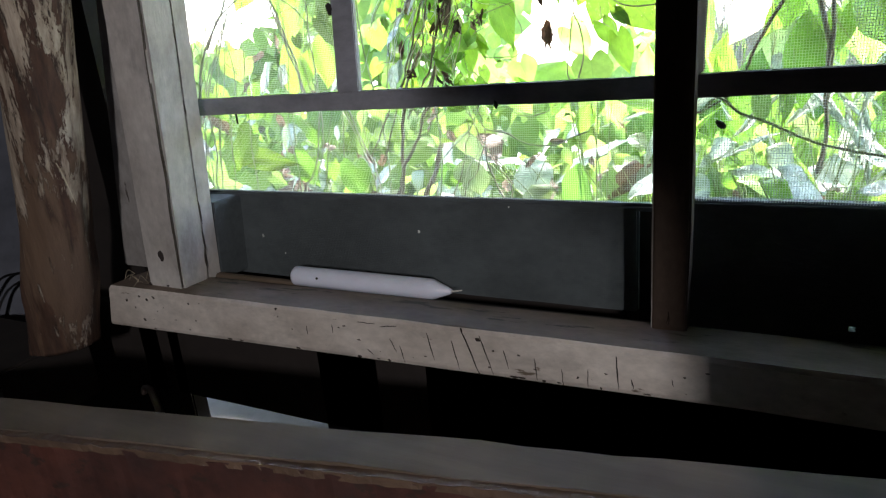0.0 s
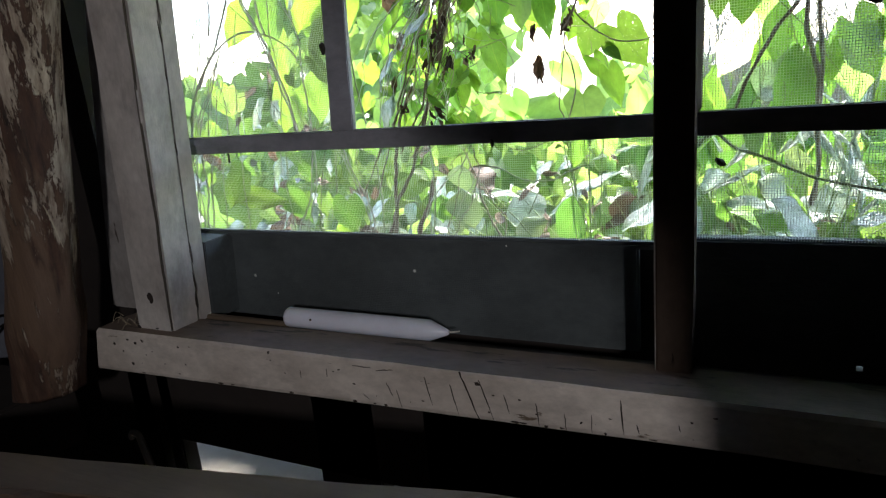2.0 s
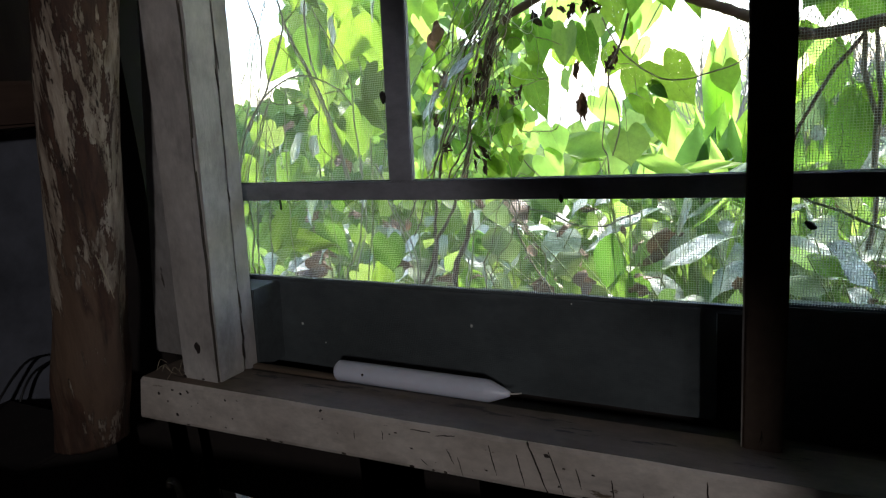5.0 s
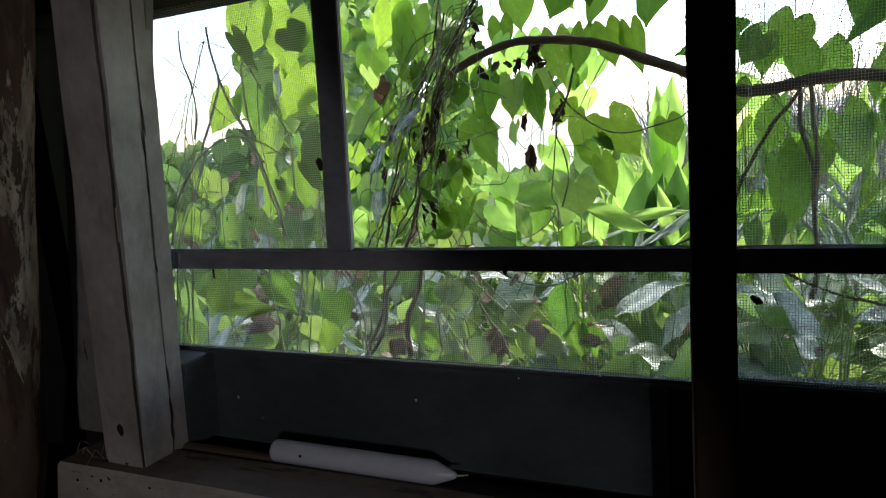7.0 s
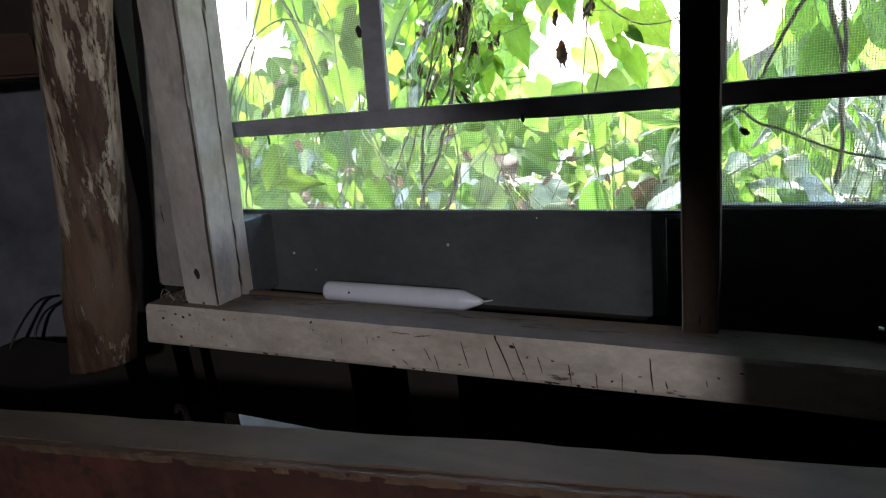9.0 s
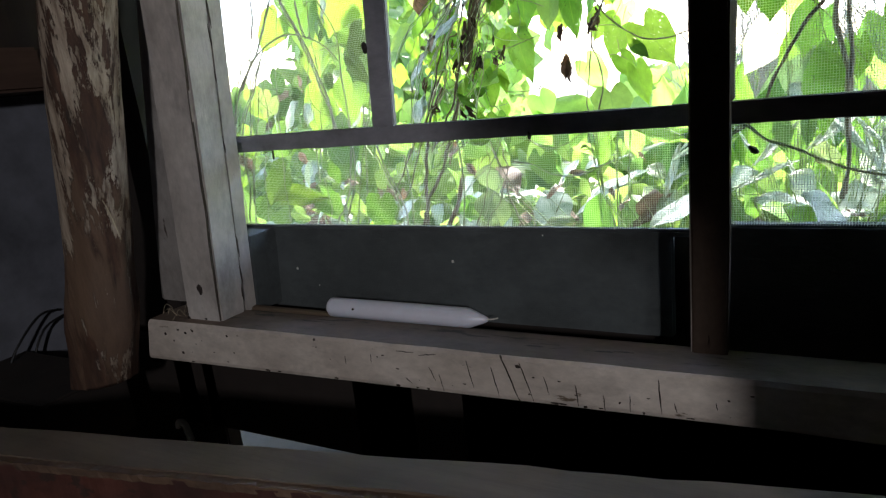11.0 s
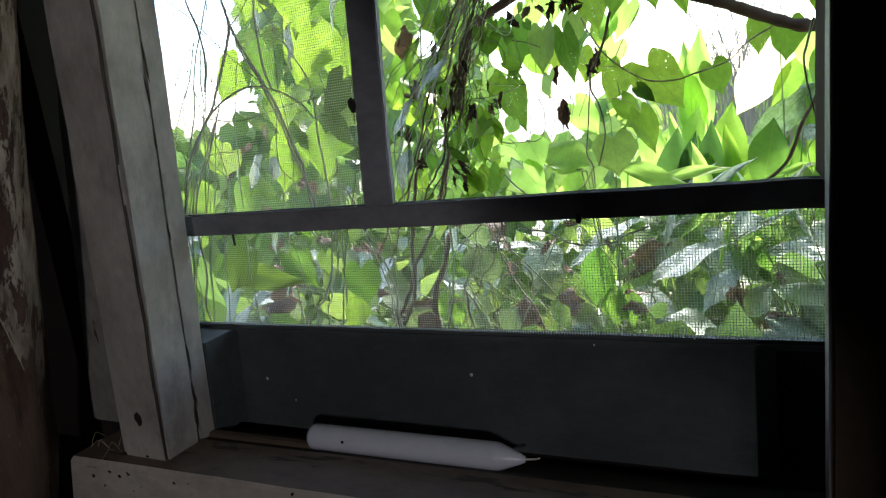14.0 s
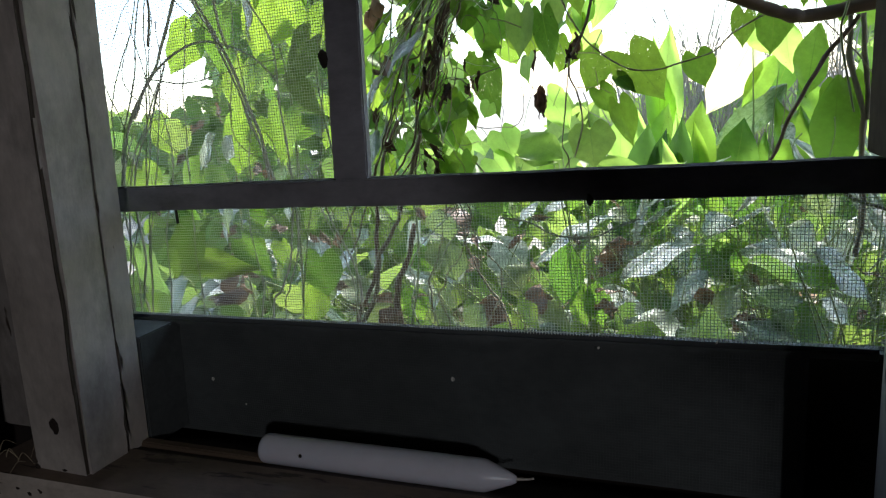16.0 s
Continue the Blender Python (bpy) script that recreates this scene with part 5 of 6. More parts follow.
    put_tube(c, "cane", [(-0.356, 0.390, 0.350), (-0.356, 0.080, 0.680), (-0.356, 0.070, 0.858), (-0.361, 0.070, 0.883), (-0.350, 0.070, 0.919), (-0.350, 0.070, 0.964), (-0.344, 0.070, 1.001), (-0.328, 0.070, 1.031), (-0.306, 0.070, 1.066), (-0.284, 0.070, 1.110)], 0.00129, 0.0009, "cane", sides=6, knots=0.35, wob=0.004)
    put_tube(c, "cane", [(-0.374, 0.390, 0.350), (-0.374, 0.080, 0.680), (-0.374, 0.060, 0.856), (-0.359, 0.060, 0.922), (-0.349, 0.060, 0.973), (-0.330, 0.060, 1.021), (-0.307, 0.060, 1.056), (-0.285, 0.060, 1.094)], 0.00102, 0.00075, "cane", sides=6, knots=0.35, wob=0.004)
    put_tube(c, "cane", [(-0.375, 0.390, 0.350), (-0.375, 0.080, 0.680), (-0.375, 0.075, 0.850), (-0.368, 0.075, 0.904), (-0.371, 0.075, 0.957), (-0.360, 0.075, 1.007), (-0.338, 0.075, 1.049)], 0.00088, 0.00068, "cane", sides=6, knots=0.35, wob=0.004)
    put_tube(c, "cane", [(-0.213, 0.390, 0.350), (-0.213, 0.080, 0.680), (-0.213, 0.080, 0.858), (-0.196, 0.080, 0.893), (-0.185, 0.080, 0.918), (-0.176, 0.080, 0.959), (-0.171, 0.080, 0.994)], 0.00109, 0.0009, "cane", sides=6, knots=0.35, wob=0.004)
    put_tube(c, "cane", [(-0.202, 0.390, 0.350), (-0.202, 0.080, 0.680), (-0.202, 0.085, 0.857), (-0.191, 0.085, 0.892), (-0.178, 0.085, 0.928), (-0.174, 0.085, 0.964), (-0.176, 0.085, 1.010)], 0.00068, 0.00075, "cane", sides=6, knots=0.35, wob=0.004)
    put_tube(c, "cane", [(-0.226, 0.300, 0.764), (-0.233, 0.300, 0.800), (-0.233, 0.300, 0.841), (-0.243, 0.300, 0.873), (-0.263, 0.300, 0.910), (-0.278, 0.300, 0.952), (-0.294, 0.300, 0.990)], 0.00136, 0.00135, "cane", sides=6, knots=0.35, wob=0.004)
    put_tube(c, "cane", [(-0.241, 0.310, 0.759), (-0.247, 0.310, 0.796), (-0.248, 0.310, 0.838), (-0.258, 0.310, 0.870), (-0.277, 0.310, 0.911), (-0.293, 0.310, 0.952), (-0.303, 0.310, 0.983)], 0.00095, 0.0009, "cane", sides=6, knots=0.35, wob=0.004)

    rnd = random.Random(4)
    for i in range(9):
        x = rnd.uniform(-0.39, -0.33) if i < 6 else rnd.uniform(-0.30, -0.16)
        put_tube(c, "cane", [(x, 0.39, 0.35), (x, 0.07, 0.68), (x + rnd.uniform(-0.01, 0.02), 0.07, 0.9), (x + rnd.uniform(0, 0.04), 0.08, 1.04), (x + rnd.uniform(-0.02, 0.06), 0.09, rnd.uniform(1.1, 1.2))], rnd.uniform(0.0008, 0.0012), 0.0005, "cane" if i % 3 else "green_stem", sides=5, knots=0.35, wob=0.008, seed=i + 40)
    for i in range(10):
        x, z = rnd.uniform(-0.36, -0.18), rnd.uniform(0.95, 1.22)
        put_tube(c, "side_twig", [(x, 0.08, z), (x + rnd.uniform(-0.03, 0.03), 0.08, z + 0.03), (x + rnd.uniform(-0.06, 0.06), 0.09, z + rnd.uniform(0, 0.07))], 0.0006, 0.0004, "cane", sides=4, n=4, wob=0.004, seed=i)
    cane_leaves = (
        ("shade", (-0.151, 0.110, 1.121), (-0.186, 0.110, 1.081), 0.037), ("shade", (-0.168, 0.100, 1.086), (-0.142, 0.100, 1.048), 0.020), ("shade", (-0.232, 0.080, 1.238), (-0.204, 0.080, 1.194), 0.022),
        ("shade", (-0.208, 0.100, 1.069), (-0.202, 0.100, 1.052), 0.013), ("heart", (-0.291, 0.085, 0.949), (-0.340, 0.085, 0.896), 0.046), ("heart", (-0.325, 0.115, 0.911), (-0.248, 0.115, 0.901), 0.032),
        ("shade", (-0.187, 0.120, 1.243), (-0.169, 0.120, 1.213), 0.039),
    )

    for kind, base, tip, width in cane_leaves:
        span_leaf(c, kind, rnd, base, tip, width, tilt=8)


canes()


def big_leaf_shrub():
    s = tagged(holder("broad_leaf_shrub", (-0.5, 0.5, 0.12)), "shrub with large bright green leaves behind the canes", "bush")
    rnd = random.Random(12)
    for i in range(4):
        x = -0.72 + i * 0.13
        put_tube(s, "stem", [(-0.5 + (i - 3) * 0.02, 0.56, 0.12), (x, 0.7, 0.7), (x + rnd.uniform(-0.05, 0.05), 0.72, 1.1), (x + rnd.uniform(-0.05, 0.05), 0.7, 1.4)], 0.003, 0.0015, "green_stem", sides=6)
    shrub = (
        ("heart", (-0.604, 0.600, 1.395), (-0.653, 0.600, 1.280), 0.106), ("heart", (-0.521, 0.620, 1.374), (-0.582, 0.620, 1.251), 0.116), ("heart", (-0.465, 0.640, 1.348), (-0.464, 0.640, 1.237), 0.094),
        ("heart", (-0.542, 0.660, 1.269), (-0.601, 0.660, 1.157), 0.111), ("heart", (-0.625, 0.620, 1.235), (-0.672, 0.620, 1.132), 0.100), ("heart", (-0.500, 0.700, 1.244), (-0.537, 0.700, 1.138), 0.102),
        ("heart", (-0.628, 0.660, 1.160), (-0.677, 0.660, 1.050), 0.104), ("heart", (-0.686, 0.600, 1.221), (-0.753, 0.600, 1.140), 0.067), ("pale", (-0.386, 0.550, 1.323), (-0.457, 0.550, 1.255), 0.039),
        ("pale", (-0.583, 0.550, 1.297), (-0.600, 0.550, 1.264), 0.031), ("pale", (-0.517, 0.550, 1.264), (-0.549, 0.550, 1.185), 0.028), ("pale", (-0.633, 0.600, 1.024), (-0.670, 0.600, 0.973), 0.038),
    )
    shrub += (
        ("pale", (-0.669, 0.600, 1.030), (-0.747, 0.600, 0.962), 0.046), ("silver", (-0.736, 0.600, 1.014), (-0.769, 0.600, 0.957), 0.035), ("silver", (-0.399, 0.600, 1.274), (-0.389, 0.600, 1.238), 0.026),
        ("heart", (-0.550, 0.660, 1.063), (-0.594, 0.660, 0.962), 0.091), ("heart", (-0.665, 0.700, 1.045), (-0.721, 0.700, 0.938), 0.097),
    )
    shrub_low = (
        ("heart", (-0.799, 0.600, 1.064), (-0.786, 0.600, 0.986), 0.070), ("shade", (-0.726, 0.580, 1.049), (-0.766, 0.580, 0.995), 0.057), ("heart", (-0.734, 0.620, 0.964), (-0.794, 0.620, 0.894), 0.083),
        ("heart", (-0.866, 0.600, 0.973), (-0.836, 0.600, 0.899), 0.072), ("sunlit", (-0.719, 0.420, 0.849), (-0.680, 0.420, 0.760), 0.054), ("heart", (-0.362, 0.420, 0.841), (-0.368, 0.420, 0.768), 0.059),
        ("heart", (-0.387, 0.450, 0.775), (-0.427, 0.450, 0.707), 0.050), ("heart", (-0.646, 0.600, 0.823), (-0.591, 0.600, 0.740), 0.057), ("silver", (-0.640, 0.600, 0.775), (-0.698, 0.600, 0.732), 0.035),
        ("silver", (-0.677, 0.550, 0.749), (-0.753, 0.550, 0.729), 0.027), ("white", (-0.726, 0.550, 0.718), (-0.828, 0.550, 0.659), 0.042), ("heart", (-0.763, 0.500, 0.746), (-0.820, 0.500, 0.684), 0.057),
    )
    shrub_low += (
        ("silver", (-0.523, 0.700, 0.790), (-0.563, 0.700, 0.759), 0.043),
    )

    for i, (kind, base, tip, width) in enumerate(shrub + shrub_low):
        pale = kind in ("white", "silver", "pale")
        span_leaf(s, "bright" if kind == "sunlit" else kind, rnd, base, tip, width * (1.3 if pale else 1), (0.0, -0.65, 0.76) if pale else (0.1, -1, 0.2), 20)
    for i in range(150):
        y = rnd.uniform(0.75, 1.5)
        side, z = rnd.uniform(-1.05, -0.46), rnd.uniform(0.5, 1.1 + 0.25 * y)
        if side < -0.70 and z > 0.86 + 0.1 * y:
            continue
        kinds = (HEART, OVATE, HEART, EATEN, SHADE) if z > 0.98 else (OVATE, LOWLEAF, LOWPALE, HEART, SHADE, LOWSILVER, DRY)
        put_leaf(s, rnd.choice(kinds), rnd, 0.196 + side * (y + 0.464), y, z, rnd.uniform(0.05, 0.11), rnd.gauss(0, 40), 40)


big_leaf_shrub()


def span_plant(name, place, rows, seed, label, category, group, toward, tilt=12, r=0.0026):
    g = tagged(holder(name, place), label, category, group=group)
    rnd = random.Random(seed)
    for kind, base, tip, width in rows:
        stalk_to(g, span_leaf(g, kind, rnd, base, tip, width, toward, tilt), Vector(place), rnd, r)


UPRIGHT, FLAT = (0.1, -1, 0.25), (0.05, -0.42, 0.9)
ginger = (
    ("sunlit", (0.073, 1.900, 0.810), (0.110, 1.900, 1.238), 0.117), ("dark", (0.016, 1.450, 0.689), (0.085, 1.450, 0.947), 0.105), ("dark", (0.113, 1.500, 0.676), (0.171, 1.500, 0.955), 0.089),
    ("sunlit", (0.145, 1.380, 0.708), (0.117, 1.380, 0.917), 0.051), ("sunlit", (0.042, 1.800, 0.805), (0.132, 1.800, 0.980), 0.074), ("lance", (0.158, 1.650, 0.678), (0.202, 1.650, 1.001), 0.122),
    ("lance", (-0.025, 1.800, 0.645), (-0.000, 1.800, 0.900), 0.083), ("sunlit", (0.066, 1.950, 0.612), (0.006, 1.950, 0.976), 0.079), ("lance", (0.062, 1.700, 0.644), (0.095, 1.700, 0.842), 0.071),
    ("dark", (0.083, 1.480, 0.673), (0.065, 1.480, 0.886), 0.084), ("sunlit", (-0.077, 1.850, 0.637), (-0.086, 1.850, 0.894), 0.086),
)
ginger_yellow = (
    ("yellow", (0.334, 1.600, 1.170), (0.238, 1.600, 0.945), 0.121), ("lance", (0.392, 1.580, 1.111), (0.297, 1.580, 0.975), 0.065), ("silver", (0.418, 1.650, 1.026), (0.229, 1.650, 0.847), 0.095),
    ("spotted", (0.267, 1.500, 0.753), (0.317, 1.500, 0.946), 0.108), ("lance", (0.459, 1.600, 0.678), (0.410, 1.600, 0.996), 0.095), ("lance", (0.514, 1.600, 0.676), (0.459, 1.600, 0.883), 0.082),
    ("lance", (0.350, 1.650, 0.646), (0.380, 1.650, 0.894), 0.073), ("sunlit", (0.415, 1.700, 0.634), (0.445, 1.700, 0.819), 0.067), ("lance", (0.244, 1.700, 0.639), (0.217, 1.700, 0.834), 0.087),
    ("lance", (0.502, 1.600, 0.874), (0.462, 1.600, 1.046), 0.092), ("lance", (0.388, 1.700, 0.988), (0.447, 1.700, 1.141), 0.081), ("lance", (0.415, 1.500, 0.764), (0.470, 1.500, 0.963), 0.103),
)
ginger_yellow += (
    ("sunlit", (0.316, 1.500, 1.203), (0.344, 1.500, 1.094), 0.079),
)
ginger_blades = (
    ("sunlit", (0.067, 1.900, 0.821), (0.106, 1.900, 1.207), 0.097), ("dark", (0.075, 1.450, 0.710), (0.081, 1.450, 0.937), 0.065), ("lance", (0.151, 1.500, 0.700), (0.119, 1.500, 0.920), 0.053),
    ("sunlit", (0.178, 1.600, 0.679), (0.153, 1.600, 0.969), 0.065), ("lance", (0.206, 1.600, 0.688), (0.187, 1.600, 0.943), 0.061), ("sunlit", (-0.045, 1.700, 0.794), (-0.011, 1.700, 0.973), 0.081),
    ("lance", (0.120, 1.460, 0.691), (0.100, 1.460, 0.874), 0.049),
)
lance_low = (
    ("lancepale", (-0.031, 0.980, 0.920), (0.129, 0.980, 0.837), 0.046), ("lancepale", (-0.091, 1.000, 0.916), (-0.197, 1.000, 0.992), 0.077), ("lancepale", (-0.100, 1.000, 0.904), (-0.200, 1.000, 0.920), 0.039),
    ("lance", (-0.112, 1.000, 0.910), (-0.161, 1.000, 0.844), 0.044), ("sunlit", (-0.023, 1.100, 0.904), (-0.006, 1.100, 0.792), 0.053), ("lance", (-0.053, 1.000, 0.871), (-0.089, 1.000, 0.794), 0.051),
)

span_plant("ginger_plant", (0.12, 1.85, 0.12), ginger, 21, "ginger-like plant with upright broad bright leaves", "plant", "ginger-like plants", UPRIGHT)
span_plant("ginger_plant", (0.24, 1.62, 0.12), ginger_blades, 25, "ginger-like plant with narrow upright bright blades", "plant", "ginger-like plants", UPRIGHT)
span_plant("ginger_plant", (0.36, 1.7, 0.12), ginger_yellow, 22, "ginger-like plant with one yellowing leaf", "plant", "ginger-like plants", UPRIGHT)
span_plant("ginger_plant", (-0.02, 1.05, 0.12), lance_low, 23, "low plant with spreading lance-shaped leaves", "plant", "ginger-like plants", (0.1, -0.8, 0.55))
span_plant("ginger_plant", (0.95, 1.7, 0.12), (("lance", (0.75, 1.6, 0.75), (0.72, 1.6, 1.1), 0.1), ("lance", (0.9, 1.7, 0.8), (0.93, 1.7, 1.2), 0.11), ("lance", (1.05, 1.7, 0.7), (1.15, 1.7, 1.1), 0.1), ("lance", (0.85, 1.5, 0.6), (0.8, 1.5, 0.9), 0.09), ("sunlit", (0.62, 1.8, 0.7), (0.66, 1.8, 1.15), 0.1)), 24, "ginger-like plant with upright broad bright leaves", "plant", "ginger-like plants", UPRIGHT)

PALEBLADE = meshes("lance", "leaf_pale", 3, 72) + meshes("lance", "leaf_sunlit", 1, 75)


def grass_clump(place, rows, seed):
    g = tagged(holder("grass_clump", place), "clump of pale narrow arching blades", "grass", group="clumps of pale blades")
    rnd = random.Random(seed)
    base = Vector(place)
    for x, y, z, s, a in rows:
        ob = put_leaf(g, PALEBLADE, rnd, x, y, z, s, a, 14, (0.1, -0.85, 0.45), name="blade", widen=rnd.uniform(0.25, 0.6))
        stalk_to(g, ob, base, rnd, 0.002)


_rg = random.Random(81)
for place, lo, hi, n in (((0.42, 1.25, 0.12), 0.28, 0.62, 22), ((0.14, 1.3, 0.12), -0.02, 0.26, 10)):
    grass_clump(place, [(_rg.uniform(lo, hi), _rg.uniform(1.1, 1.4), _rg.uniform(0.66, 0.9), _rg.uniform(0.12, 0.24), _rg.choice((135, 120, 150, 165, 200, 215)) + _rg.gauss(0, 10)) for _k in range(n)], 82)


def dead_brush():
    rnd = random.Random(44)
    d = tagged(holder("dry_brush", (-0.2, 0.8, 0.12)), "brown dry stems and curled dead leaves under the vine", "brush")
    for i in range(5):
        x, y = -0.30 + rnd.gauss(0, 0.07), rnd.uniform(0.66, 0.9)
        put_tube(d, "stem", [(x + rnd.gauss(0, 0.05), y, 0.12), (x, y, 0.45), (x + rnd.gauss(0.0, 0.03), y, 0.68), (x + rnd.gauss(0.02, 0.05), y - 0.03, 0.80), (x + rnd.gauss(0.04, 0.06), y - 0.06, 0.92)], 0.0024, 0.0012, rnd.choice(("stem", "branch", "straw", "cane")), sides=6, n=7, knots=0.3, wob=0.03, seed=i)
    dry_leaves = (
        ("dry", (-0.647, 0.620, 0.723), (-0.793, 0.620, 0.689), 0.053), ("dry", (-0.768, 0.700, 1.052), (-0.831, 0.700, 1.035), 0.030), ("dry", (-0.128, 1.000, 0.606), (-0.221, 1.000, 0.558), 0.067),
        ("dry", (-0.681, 0.700, 0.791), (-0.739, 0.700, 0.719), 0.050), ("dry", (-0.896, 0.900, 1.097), (-0.901, 0.900, 1.046), 0.034), ("dry", (-0.425, 0.700, 0.624), (-0.362, 0.700, 0.661), 0.047),
        ("dry", (-0.327, 1.000, 0.573), (-0.216, 1.000, 0.530), 0.083), ("dry", (-0.262, 0.500, 1.213), (-0.280, 0.500, 1.159), 0.032), ("dry", (-0.251, 0.500, 1.130), (-0.268, 0.500, 1.092), 0.031),
        ("dry", (0.051, 1.280, 0.675), (-0.098, 1.280, 0.553), 0.066), ("dry", (0.194, 1.150, 0.591), (0.208, 1.150, 0.528), 0.048), ("dry", (0.254, 1.000, 0.537), (0.279, 1.000, 0.576), 0.036),
    )
    dry_leaves += (
        ("dry", (-0.725, 0.700, 0.798), (-0.779, 0.700, 0.759), 0.038),
    )

    for kind, base, tip, width in dry_leaves:
        span_leaf(d, kind, rnd, base, tip, width, (0.1, -0.8, 0.5), 25)
    for i in range(34):
        y = rnd.uniform(0.7, 1.2)
        put_leaf(d, DRY, rnd, 0.2 + rnd.uniform(-0.85, 0.25) * (y + 0.46), y, rnd.uniform(0.50, 0.82), rnd.uniform(0.03, 0.08), rnd.gauss(40, 50), 50, (0.1, -0.7, 0.6), widen=0.8)


dead_brush()


def low_plant(place, rows, seed):
    rows = [(kind, base, tip, width * 1.25) for kind, base, tip, width in rows]
    span_plant("broad_leaf_plant", place, rows, seed, "low plant with wide glossy dark green leaves", "plant", "low plants under the window", FLAT, 16)


def random_rows(seed, n, lo, hi, y0, y1, z0, z1):
    rnd, rows = random.Random(seed), []
    for k in range(n):
        y = rnd.uniform(y0, y1)
        b = Vector((0.2 + rnd.uniform(lo, hi) * (y + 0.46), y, rnd.uniform(z0, z1)))
        a, s = radians(rnd.gauss(20, 60)), rnd.uniform(0.07, 0.13)
        rows.append((rnd.choice(("low", "low", "pale", "silver", "low", "dry", "pale")), b, b + Vector((math.sin(a) * s, -0.3 * s, -math.cos(a) * s * 0.7)), s * rnd.uniform(0.55, 0.8)))
    return rows


low_right = (
    ("pale", (-0.337, 1.300, 0.676), (-0.274, 1.300, 0.539), 0.130), ("lance", (-0.081, 1.000, 0.725), (-0.114, 1.000, 0.578), 0.073), ("lance", (-0.058, 1.000, 0.634), (-0.052, 1.000, 0.525), 0.057),
    ("lowbright", (-0.056, 1.100, 0.700), (-0.091, 1.100, 0.624), 0.047), ("lowbright", (-0.328, 1.100, 0.572), (-0.244, 1.100, 0.525), 0.050), ("lowbright", (-0.025, 1.000, 0.640), (-0.037, 1.000, 0.523), 0.052),
    ("low", (0.081, 1.250, 0.681), (-0.013, 1.250, 0.573), 0.079), ("pale", (-0.038, 1.150, 0.576), (0.097, 1.150, 0.514), 0.070), ("pale", (0.211, 1.200, 0.607), (0.095, 1.200, 0.526), 0.067),
    ("silver", (0.027, 1.050, 0.534), (0.228, 1.050, 0.501), 0.080), ("low", (0.020, 1.000, 0.489), (0.199, 1.000, 0.477), 0.076), ("low", (0.123, 1.350, 0.622), (0.233, 1.350, 0.552), 0.069),
)
low_east = (
    ("lowbright", (0.278, 1.000, 0.687), (0.409, 1.000, 0.663), 0.074), ("white", (0.286, 1.100, 0.670), (0.460, 1.100, 0.674), 0.071), ("low", (0.269, 1.000, 0.623), (0.424, 1.000, 0.610), 0.070),
    ("silver", (0.241, 0.950, 0.540), (0.411, 0.950, 0.545), 0.085), ("low", (0.225, 1.100, 0.525), (0.274, 1.100, 0.607), 0.051), ("pale", (0.384, 1.000, 0.591), (0.454, 1.000, 0.520), 0.058),
    ("low", (0.327, 1.000, 0.589), (0.384, 1.000, 0.517), 0.059), ("lowbright", (0.259, 1.050, 0.701), (0.272, 1.050, 0.642), 0.037), ("silver", (0.146, 0.900, 0.571), (0.188, 0.900, 0.511), 0.058),
    ("white", (0.265, 1.050, 0.696), (0.473, 1.050, 0.650), 0.075), ("silver", (0.251, 0.950, 0.576), (0.421, 0.950, 0.542), 0.057), ("white", (0.412, 1.000, 0.610), (0.478, 1.000, 0.558), 0.050),
)
low_west = (
    ("white", (-0.519, 1.250, 0.677), (-0.626, 1.250, 0.606), 0.073), ("lowbright", (-0.454, 1.000, 0.727), (-0.448, 1.000, 0.644), 0.057), ("low", (-0.362, 0.950, 0.749), (-0.368, 0.950, 0.637), 0.084),
    ("lowbright", (-0.463, 0.950, 0.636), (-0.448, 0.950, 0.528), 0.062), ("silver", (-0.406, 1.000, 0.600), (-0.443, 1.000, 0.509), 0.052), ("low", (-0.348, 0.900, 0.593), (-0.387, 0.900, 0.498), 0.075),
    ("pale", (-0.541, 1.100, 0.621), (-0.468, 1.100, 0.605), 0.031), ("low", (-0.539, 0.900, 0.602), (-0.489, 0.900, 0.516), 0.069), ("low", (-0.264, 0.900, 0.609), (-0.315, 0.900, 0.510), 0.065),
    ("silver", (-0.176, 0.950, 0.539), (-0.049, 0.950, 0.495), 0.052), ("low", (-0.186, 1.000, 0.562), (-0.082, 1.000, 0.510), 0.080), ("low", (-0.610, 0.900, 0.659), (-0.539, 0.900, 0.602), 0.064),
)
low_mid = (
    ("white", (-0.479, 1.100, 0.762), (-0.539, 1.100, 0.666), 0.069), ("white", (-0.503, 1.050, 0.681), (-0.446, 1.050, 0.616), 0.058), ("lowbright", (-0.454, 1.000, 0.702), (-0.415, 1.000, 0.652), 0.046),
    ("pale", (-0.205, 1.200, 0.621), (-0.090, 1.200, 0.733), 0.054), ("pale", (-0.157, 1.250, 0.676), (-0.029, 1.250, 0.770), 0.060), ("pale", (0.019, 1.100, 0.609), (0.156, 1.100, 0.742), 0.082),
    ("pale", (-0.203, 1.300, 0.737), (-0.125, 1.300, 0.800), 0.042), ("low", (-0.387, 1.000, 0.809), (-0.388, 1.000, 0.724), 0.069), ("white", (-0.413, 1.200, 0.684), (-0.290, 1.200, 0.704), 0.043),
    ("pale", (-0.624, 0.900, 0.678), (-0.580, 0.900, 0.749), 0.040),
)
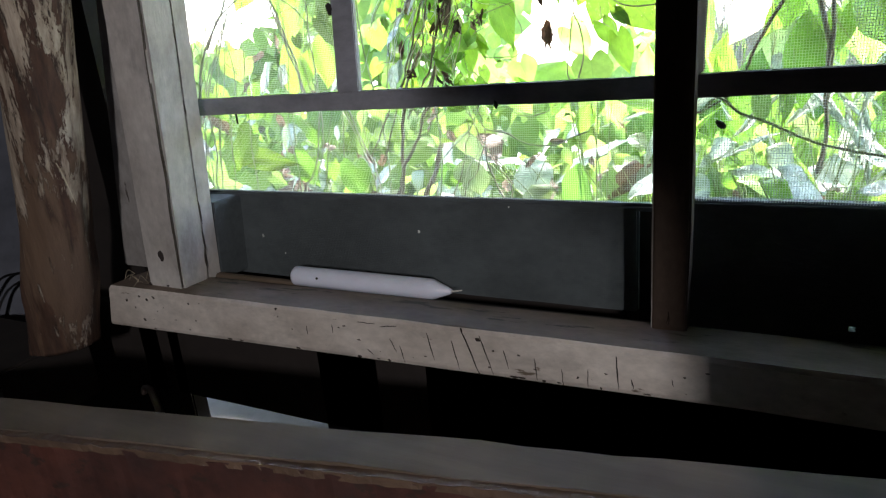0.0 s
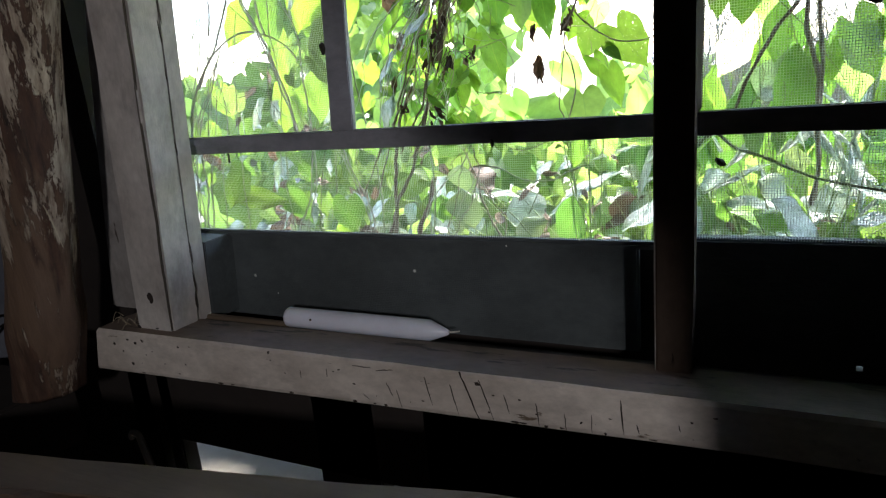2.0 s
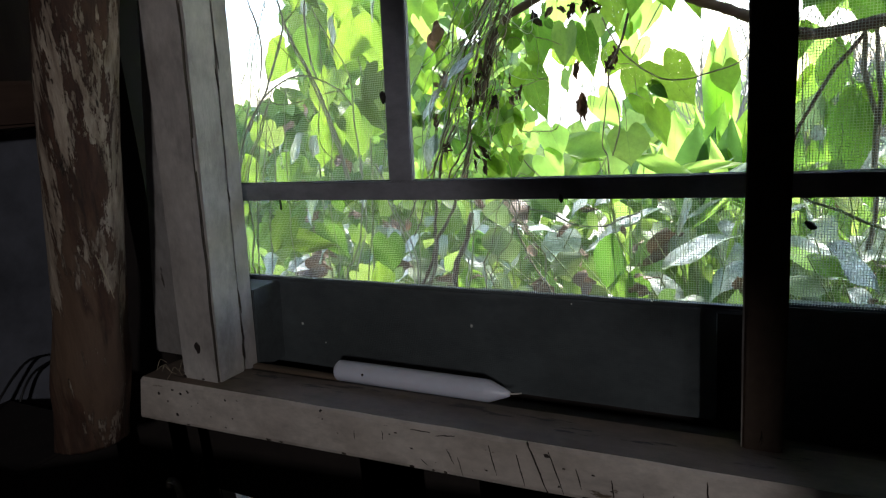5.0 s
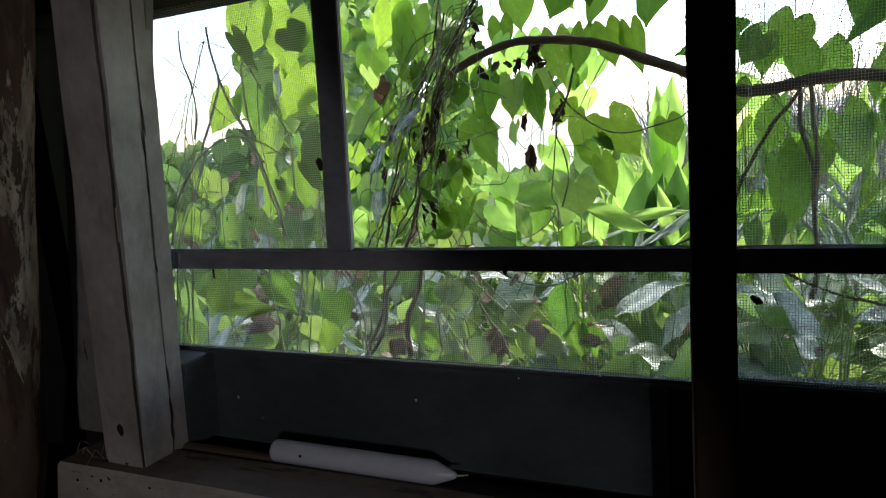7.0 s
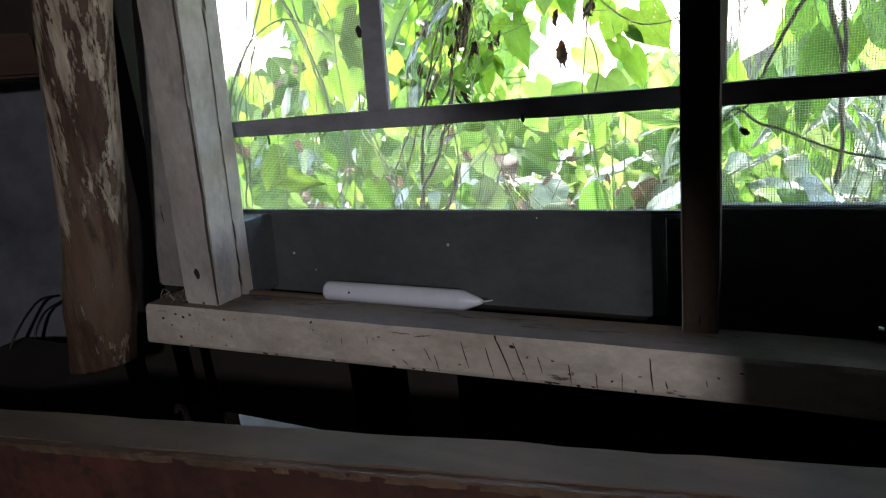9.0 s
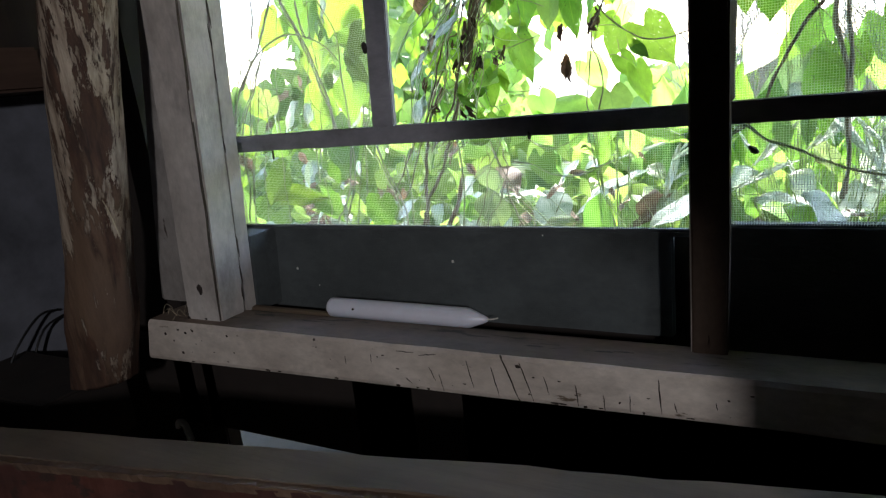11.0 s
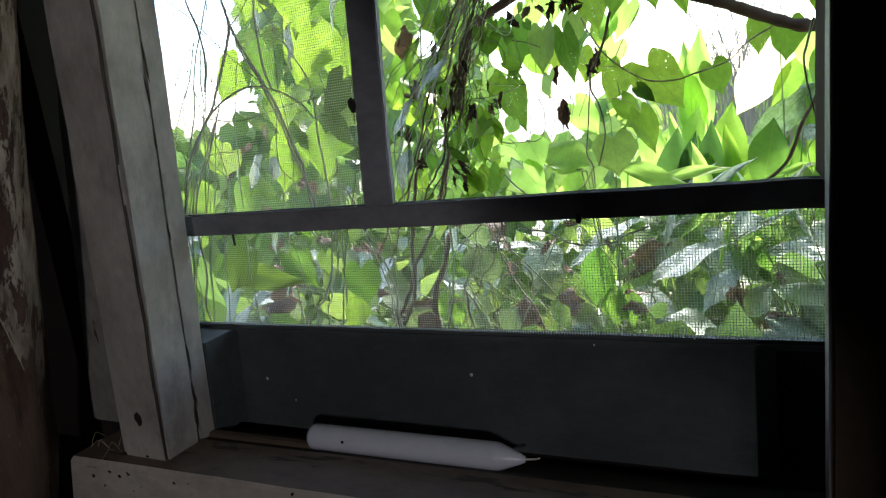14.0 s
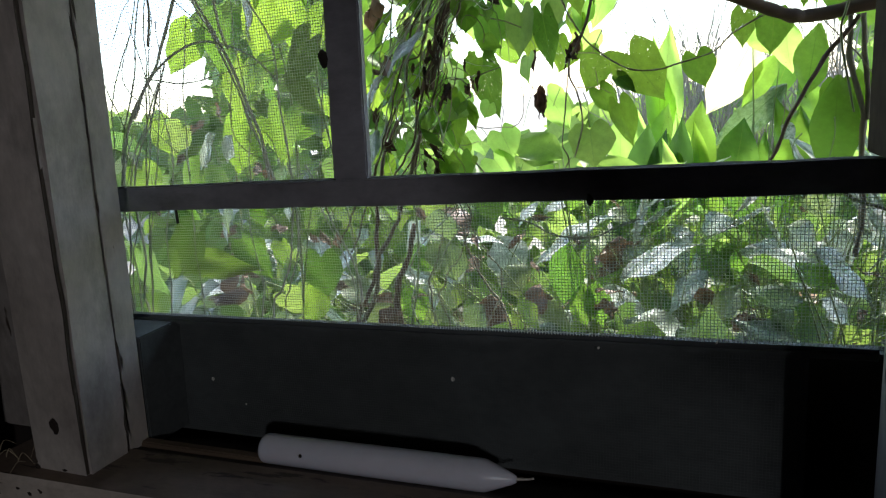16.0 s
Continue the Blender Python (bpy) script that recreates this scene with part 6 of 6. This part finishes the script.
east_low = (
    ("white", (0.358, 0.750, 0.770), (0.461, 0.750, 0.704), 0.065), ("lowbright", (0.326, 0.720, 0.753), (0.413, 0.720, 0.722), 0.052), ("white", (0.509, 1.000, 0.788), (0.566, 1.000, 0.761), 0.035),
    ("white", (0.502, 0.950, 0.756), (0.601, 0.950, 0.726), 0.039), ("pale", (0.492, 0.800, 0.710), (0.569, 0.800, 0.740), 0.035), ("lowbright", (0.278, 1.200, 0.796), (0.254, 1.200, 0.740), 0.057),
    ("low", (0.334, 0.900, 0.780), (0.409, 0.900, 0.738), 0.058), ("lowbright", (0.540, 1.000, 0.834), (0.563, 1.000, 0.787), 0.058), ("low", (0.411, 1.100, 0.819), (0.404, 1.100, 0.748), 0.060),
)

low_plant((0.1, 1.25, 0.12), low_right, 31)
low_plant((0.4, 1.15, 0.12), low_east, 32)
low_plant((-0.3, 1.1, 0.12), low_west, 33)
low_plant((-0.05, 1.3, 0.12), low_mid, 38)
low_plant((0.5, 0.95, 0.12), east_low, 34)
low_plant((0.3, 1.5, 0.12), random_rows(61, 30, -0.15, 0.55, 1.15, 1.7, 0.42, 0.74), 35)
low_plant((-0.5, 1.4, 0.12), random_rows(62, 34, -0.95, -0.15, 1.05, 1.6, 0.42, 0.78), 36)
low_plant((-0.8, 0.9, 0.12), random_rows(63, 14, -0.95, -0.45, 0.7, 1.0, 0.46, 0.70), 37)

# joined masses that nobody could count
# Leaves added out of view to cut the sky light on the sill.
tagged(cloud("eave_vine", "leaf_far", 700, lambda r: (r.uniform(0.2, 1.2), r.uniform(0.16, 0.46), r.uniform(1.38, 1.52)), (0.05, 0.10), seed=14, tip=50), "unseen leaves added above the window to dim the sill", "foliage", kind="stuff")
# Unseen canopy, added to throw shade on the near leaves.
def canopy_place(r):
    y = r.uniform(0.5, 1.6)
    return r.uniform(-0.15, 1.3), y, 1.60 + 0.30 * (y - 0.5) + r.random() * 0.22


tagged(cloud("canopy_foliage", "leaf_far", 1300, canopy_place, (0.07, 0.13), seed=15, tip=70, toward=(0, -0.2, 1)), "unseen leaf canopy added to shade the plants by the window", "foliage", kind="stuff")
# Hidden leaves, added only to dim the footing below the window.
tagged(cloud("wall_weeds", "leaf_far", 700, lambda r: (r.uniform(-0.9, 0.5), r.uniform(0.40, 0.55), r.uniform(0.14, 0.66)), (0.05, 0.10), seed=4, tip=60), "hidden low leaves added to shade the footing", "weeds", kind="stuff")
def low_place(r):
    y = r.uniform(0.5, 2.4)
    return r.uniform(-1.3 - y * 0.4, 1.1 + y * 0.3), y, 0.14 + abs(r.gauss(0, 0.16)) + 0.06 * y


tagged(cloud("undergrowth_foliage", "leaf_far", 2200, low_place, (0.05, 0.13), seed=5, tip=70), "dense low green undergrowth", "foliage", kind="stuff")


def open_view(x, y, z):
    """Sight lines from the camera kept free of foliage, so the clearing shows."""
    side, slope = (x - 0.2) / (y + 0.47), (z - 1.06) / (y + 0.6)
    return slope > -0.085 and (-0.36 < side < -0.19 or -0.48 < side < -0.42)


def mid_place(r):
    while True:
        x, y, z = r.uniform(-2.6, 2.2), r.uniform(1.6, 3.4), r.uniform(0.3, 2.2)
        side = (x - 0.2) / (y + 0.47)
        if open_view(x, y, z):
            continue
        if z > 0.85 and (side < -0.80 or -0.33 < side < 0.28):
            continue
        if noise.noise(Vector((x * 1.3 + 4, y * 0.8, z * 1.6))) > 0.0 - 0.35 * (z < 0.75):
            return x, y, z


tagged(cloud("shrub_foliage", "leaf_far", 2600, mid_place, (0.08, 0.18), seed=6), "green shrub foliage behind the vines", "foliage", kind="stuff")


def far_place(r):
    while True:
        x, y, z = r.uniform(-9, 7), r.uniform(5, 9), r.uniform(0.1, 4.5)
        side = (x - 0.2) / (y + 0.47)
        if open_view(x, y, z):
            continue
        if z > ((1.12 if side < -0.5 else 0.80) + 0.5 * noise.noise(Vector((x * 1.1, 3, y * 0.3)))) and (side < -0.80 or -0.33 < side < 0.20):
            continue
        if noise.noise(Vector((x * 0.5, y * 0.4, z * 0.6))) > -0.2 + 0.22 * (z - 0.4):
            return x, y, z


tagged(cloud("far_foliage", "leaf_far", 4200, far_place, (0.2, 0.5), seed=7), "sunlit trees and bushes in the distance", "foliage", kind="stuff")


def dry_grass():
    """Tall bleached grass and stems at the far side of the clearing."""
    rnd = random.Random(17)
    bm = bmesh.new()
    for i in range(420):
        x, y = rnd.uniform(-0.3, 1.5), rnd.uniform(4.2, 5.6)
        h = rnd.uniform(0.8, 1.9) * (0.75 + 0.35 * noise.noise(Vector((x * 2.5, 1, 0))))
        lean = rnd.gauss(0, 0.25)
        tube([(x, y, 0.12), (x + lean * 0.3, y, 0.12 + h * 0.6), (x + lean * 1.1, y, 0.12 + h)], 0.006, 0.002, 4, 4, bm=bm, wob=0.03, seed=i)
    return part("dry_grass", bm, "dry_grass")


tagged(dry_grass(), "tall bleached dry grass across the clearing", "grass", kind="stuff")
tagged(cloud("leaf_litter", "litter", 1500, lambda r: (r.uniform(-2, 2), r.uniform(0.2, 3.2), 0.125 + r.random() * 0.03), (0.05, 0.11), seed=8, tip=120, tilt=25, toward=(0, -0.1, 1)), "dry brown fallen leaves on the soil", "leaf litter", kind="stuff")
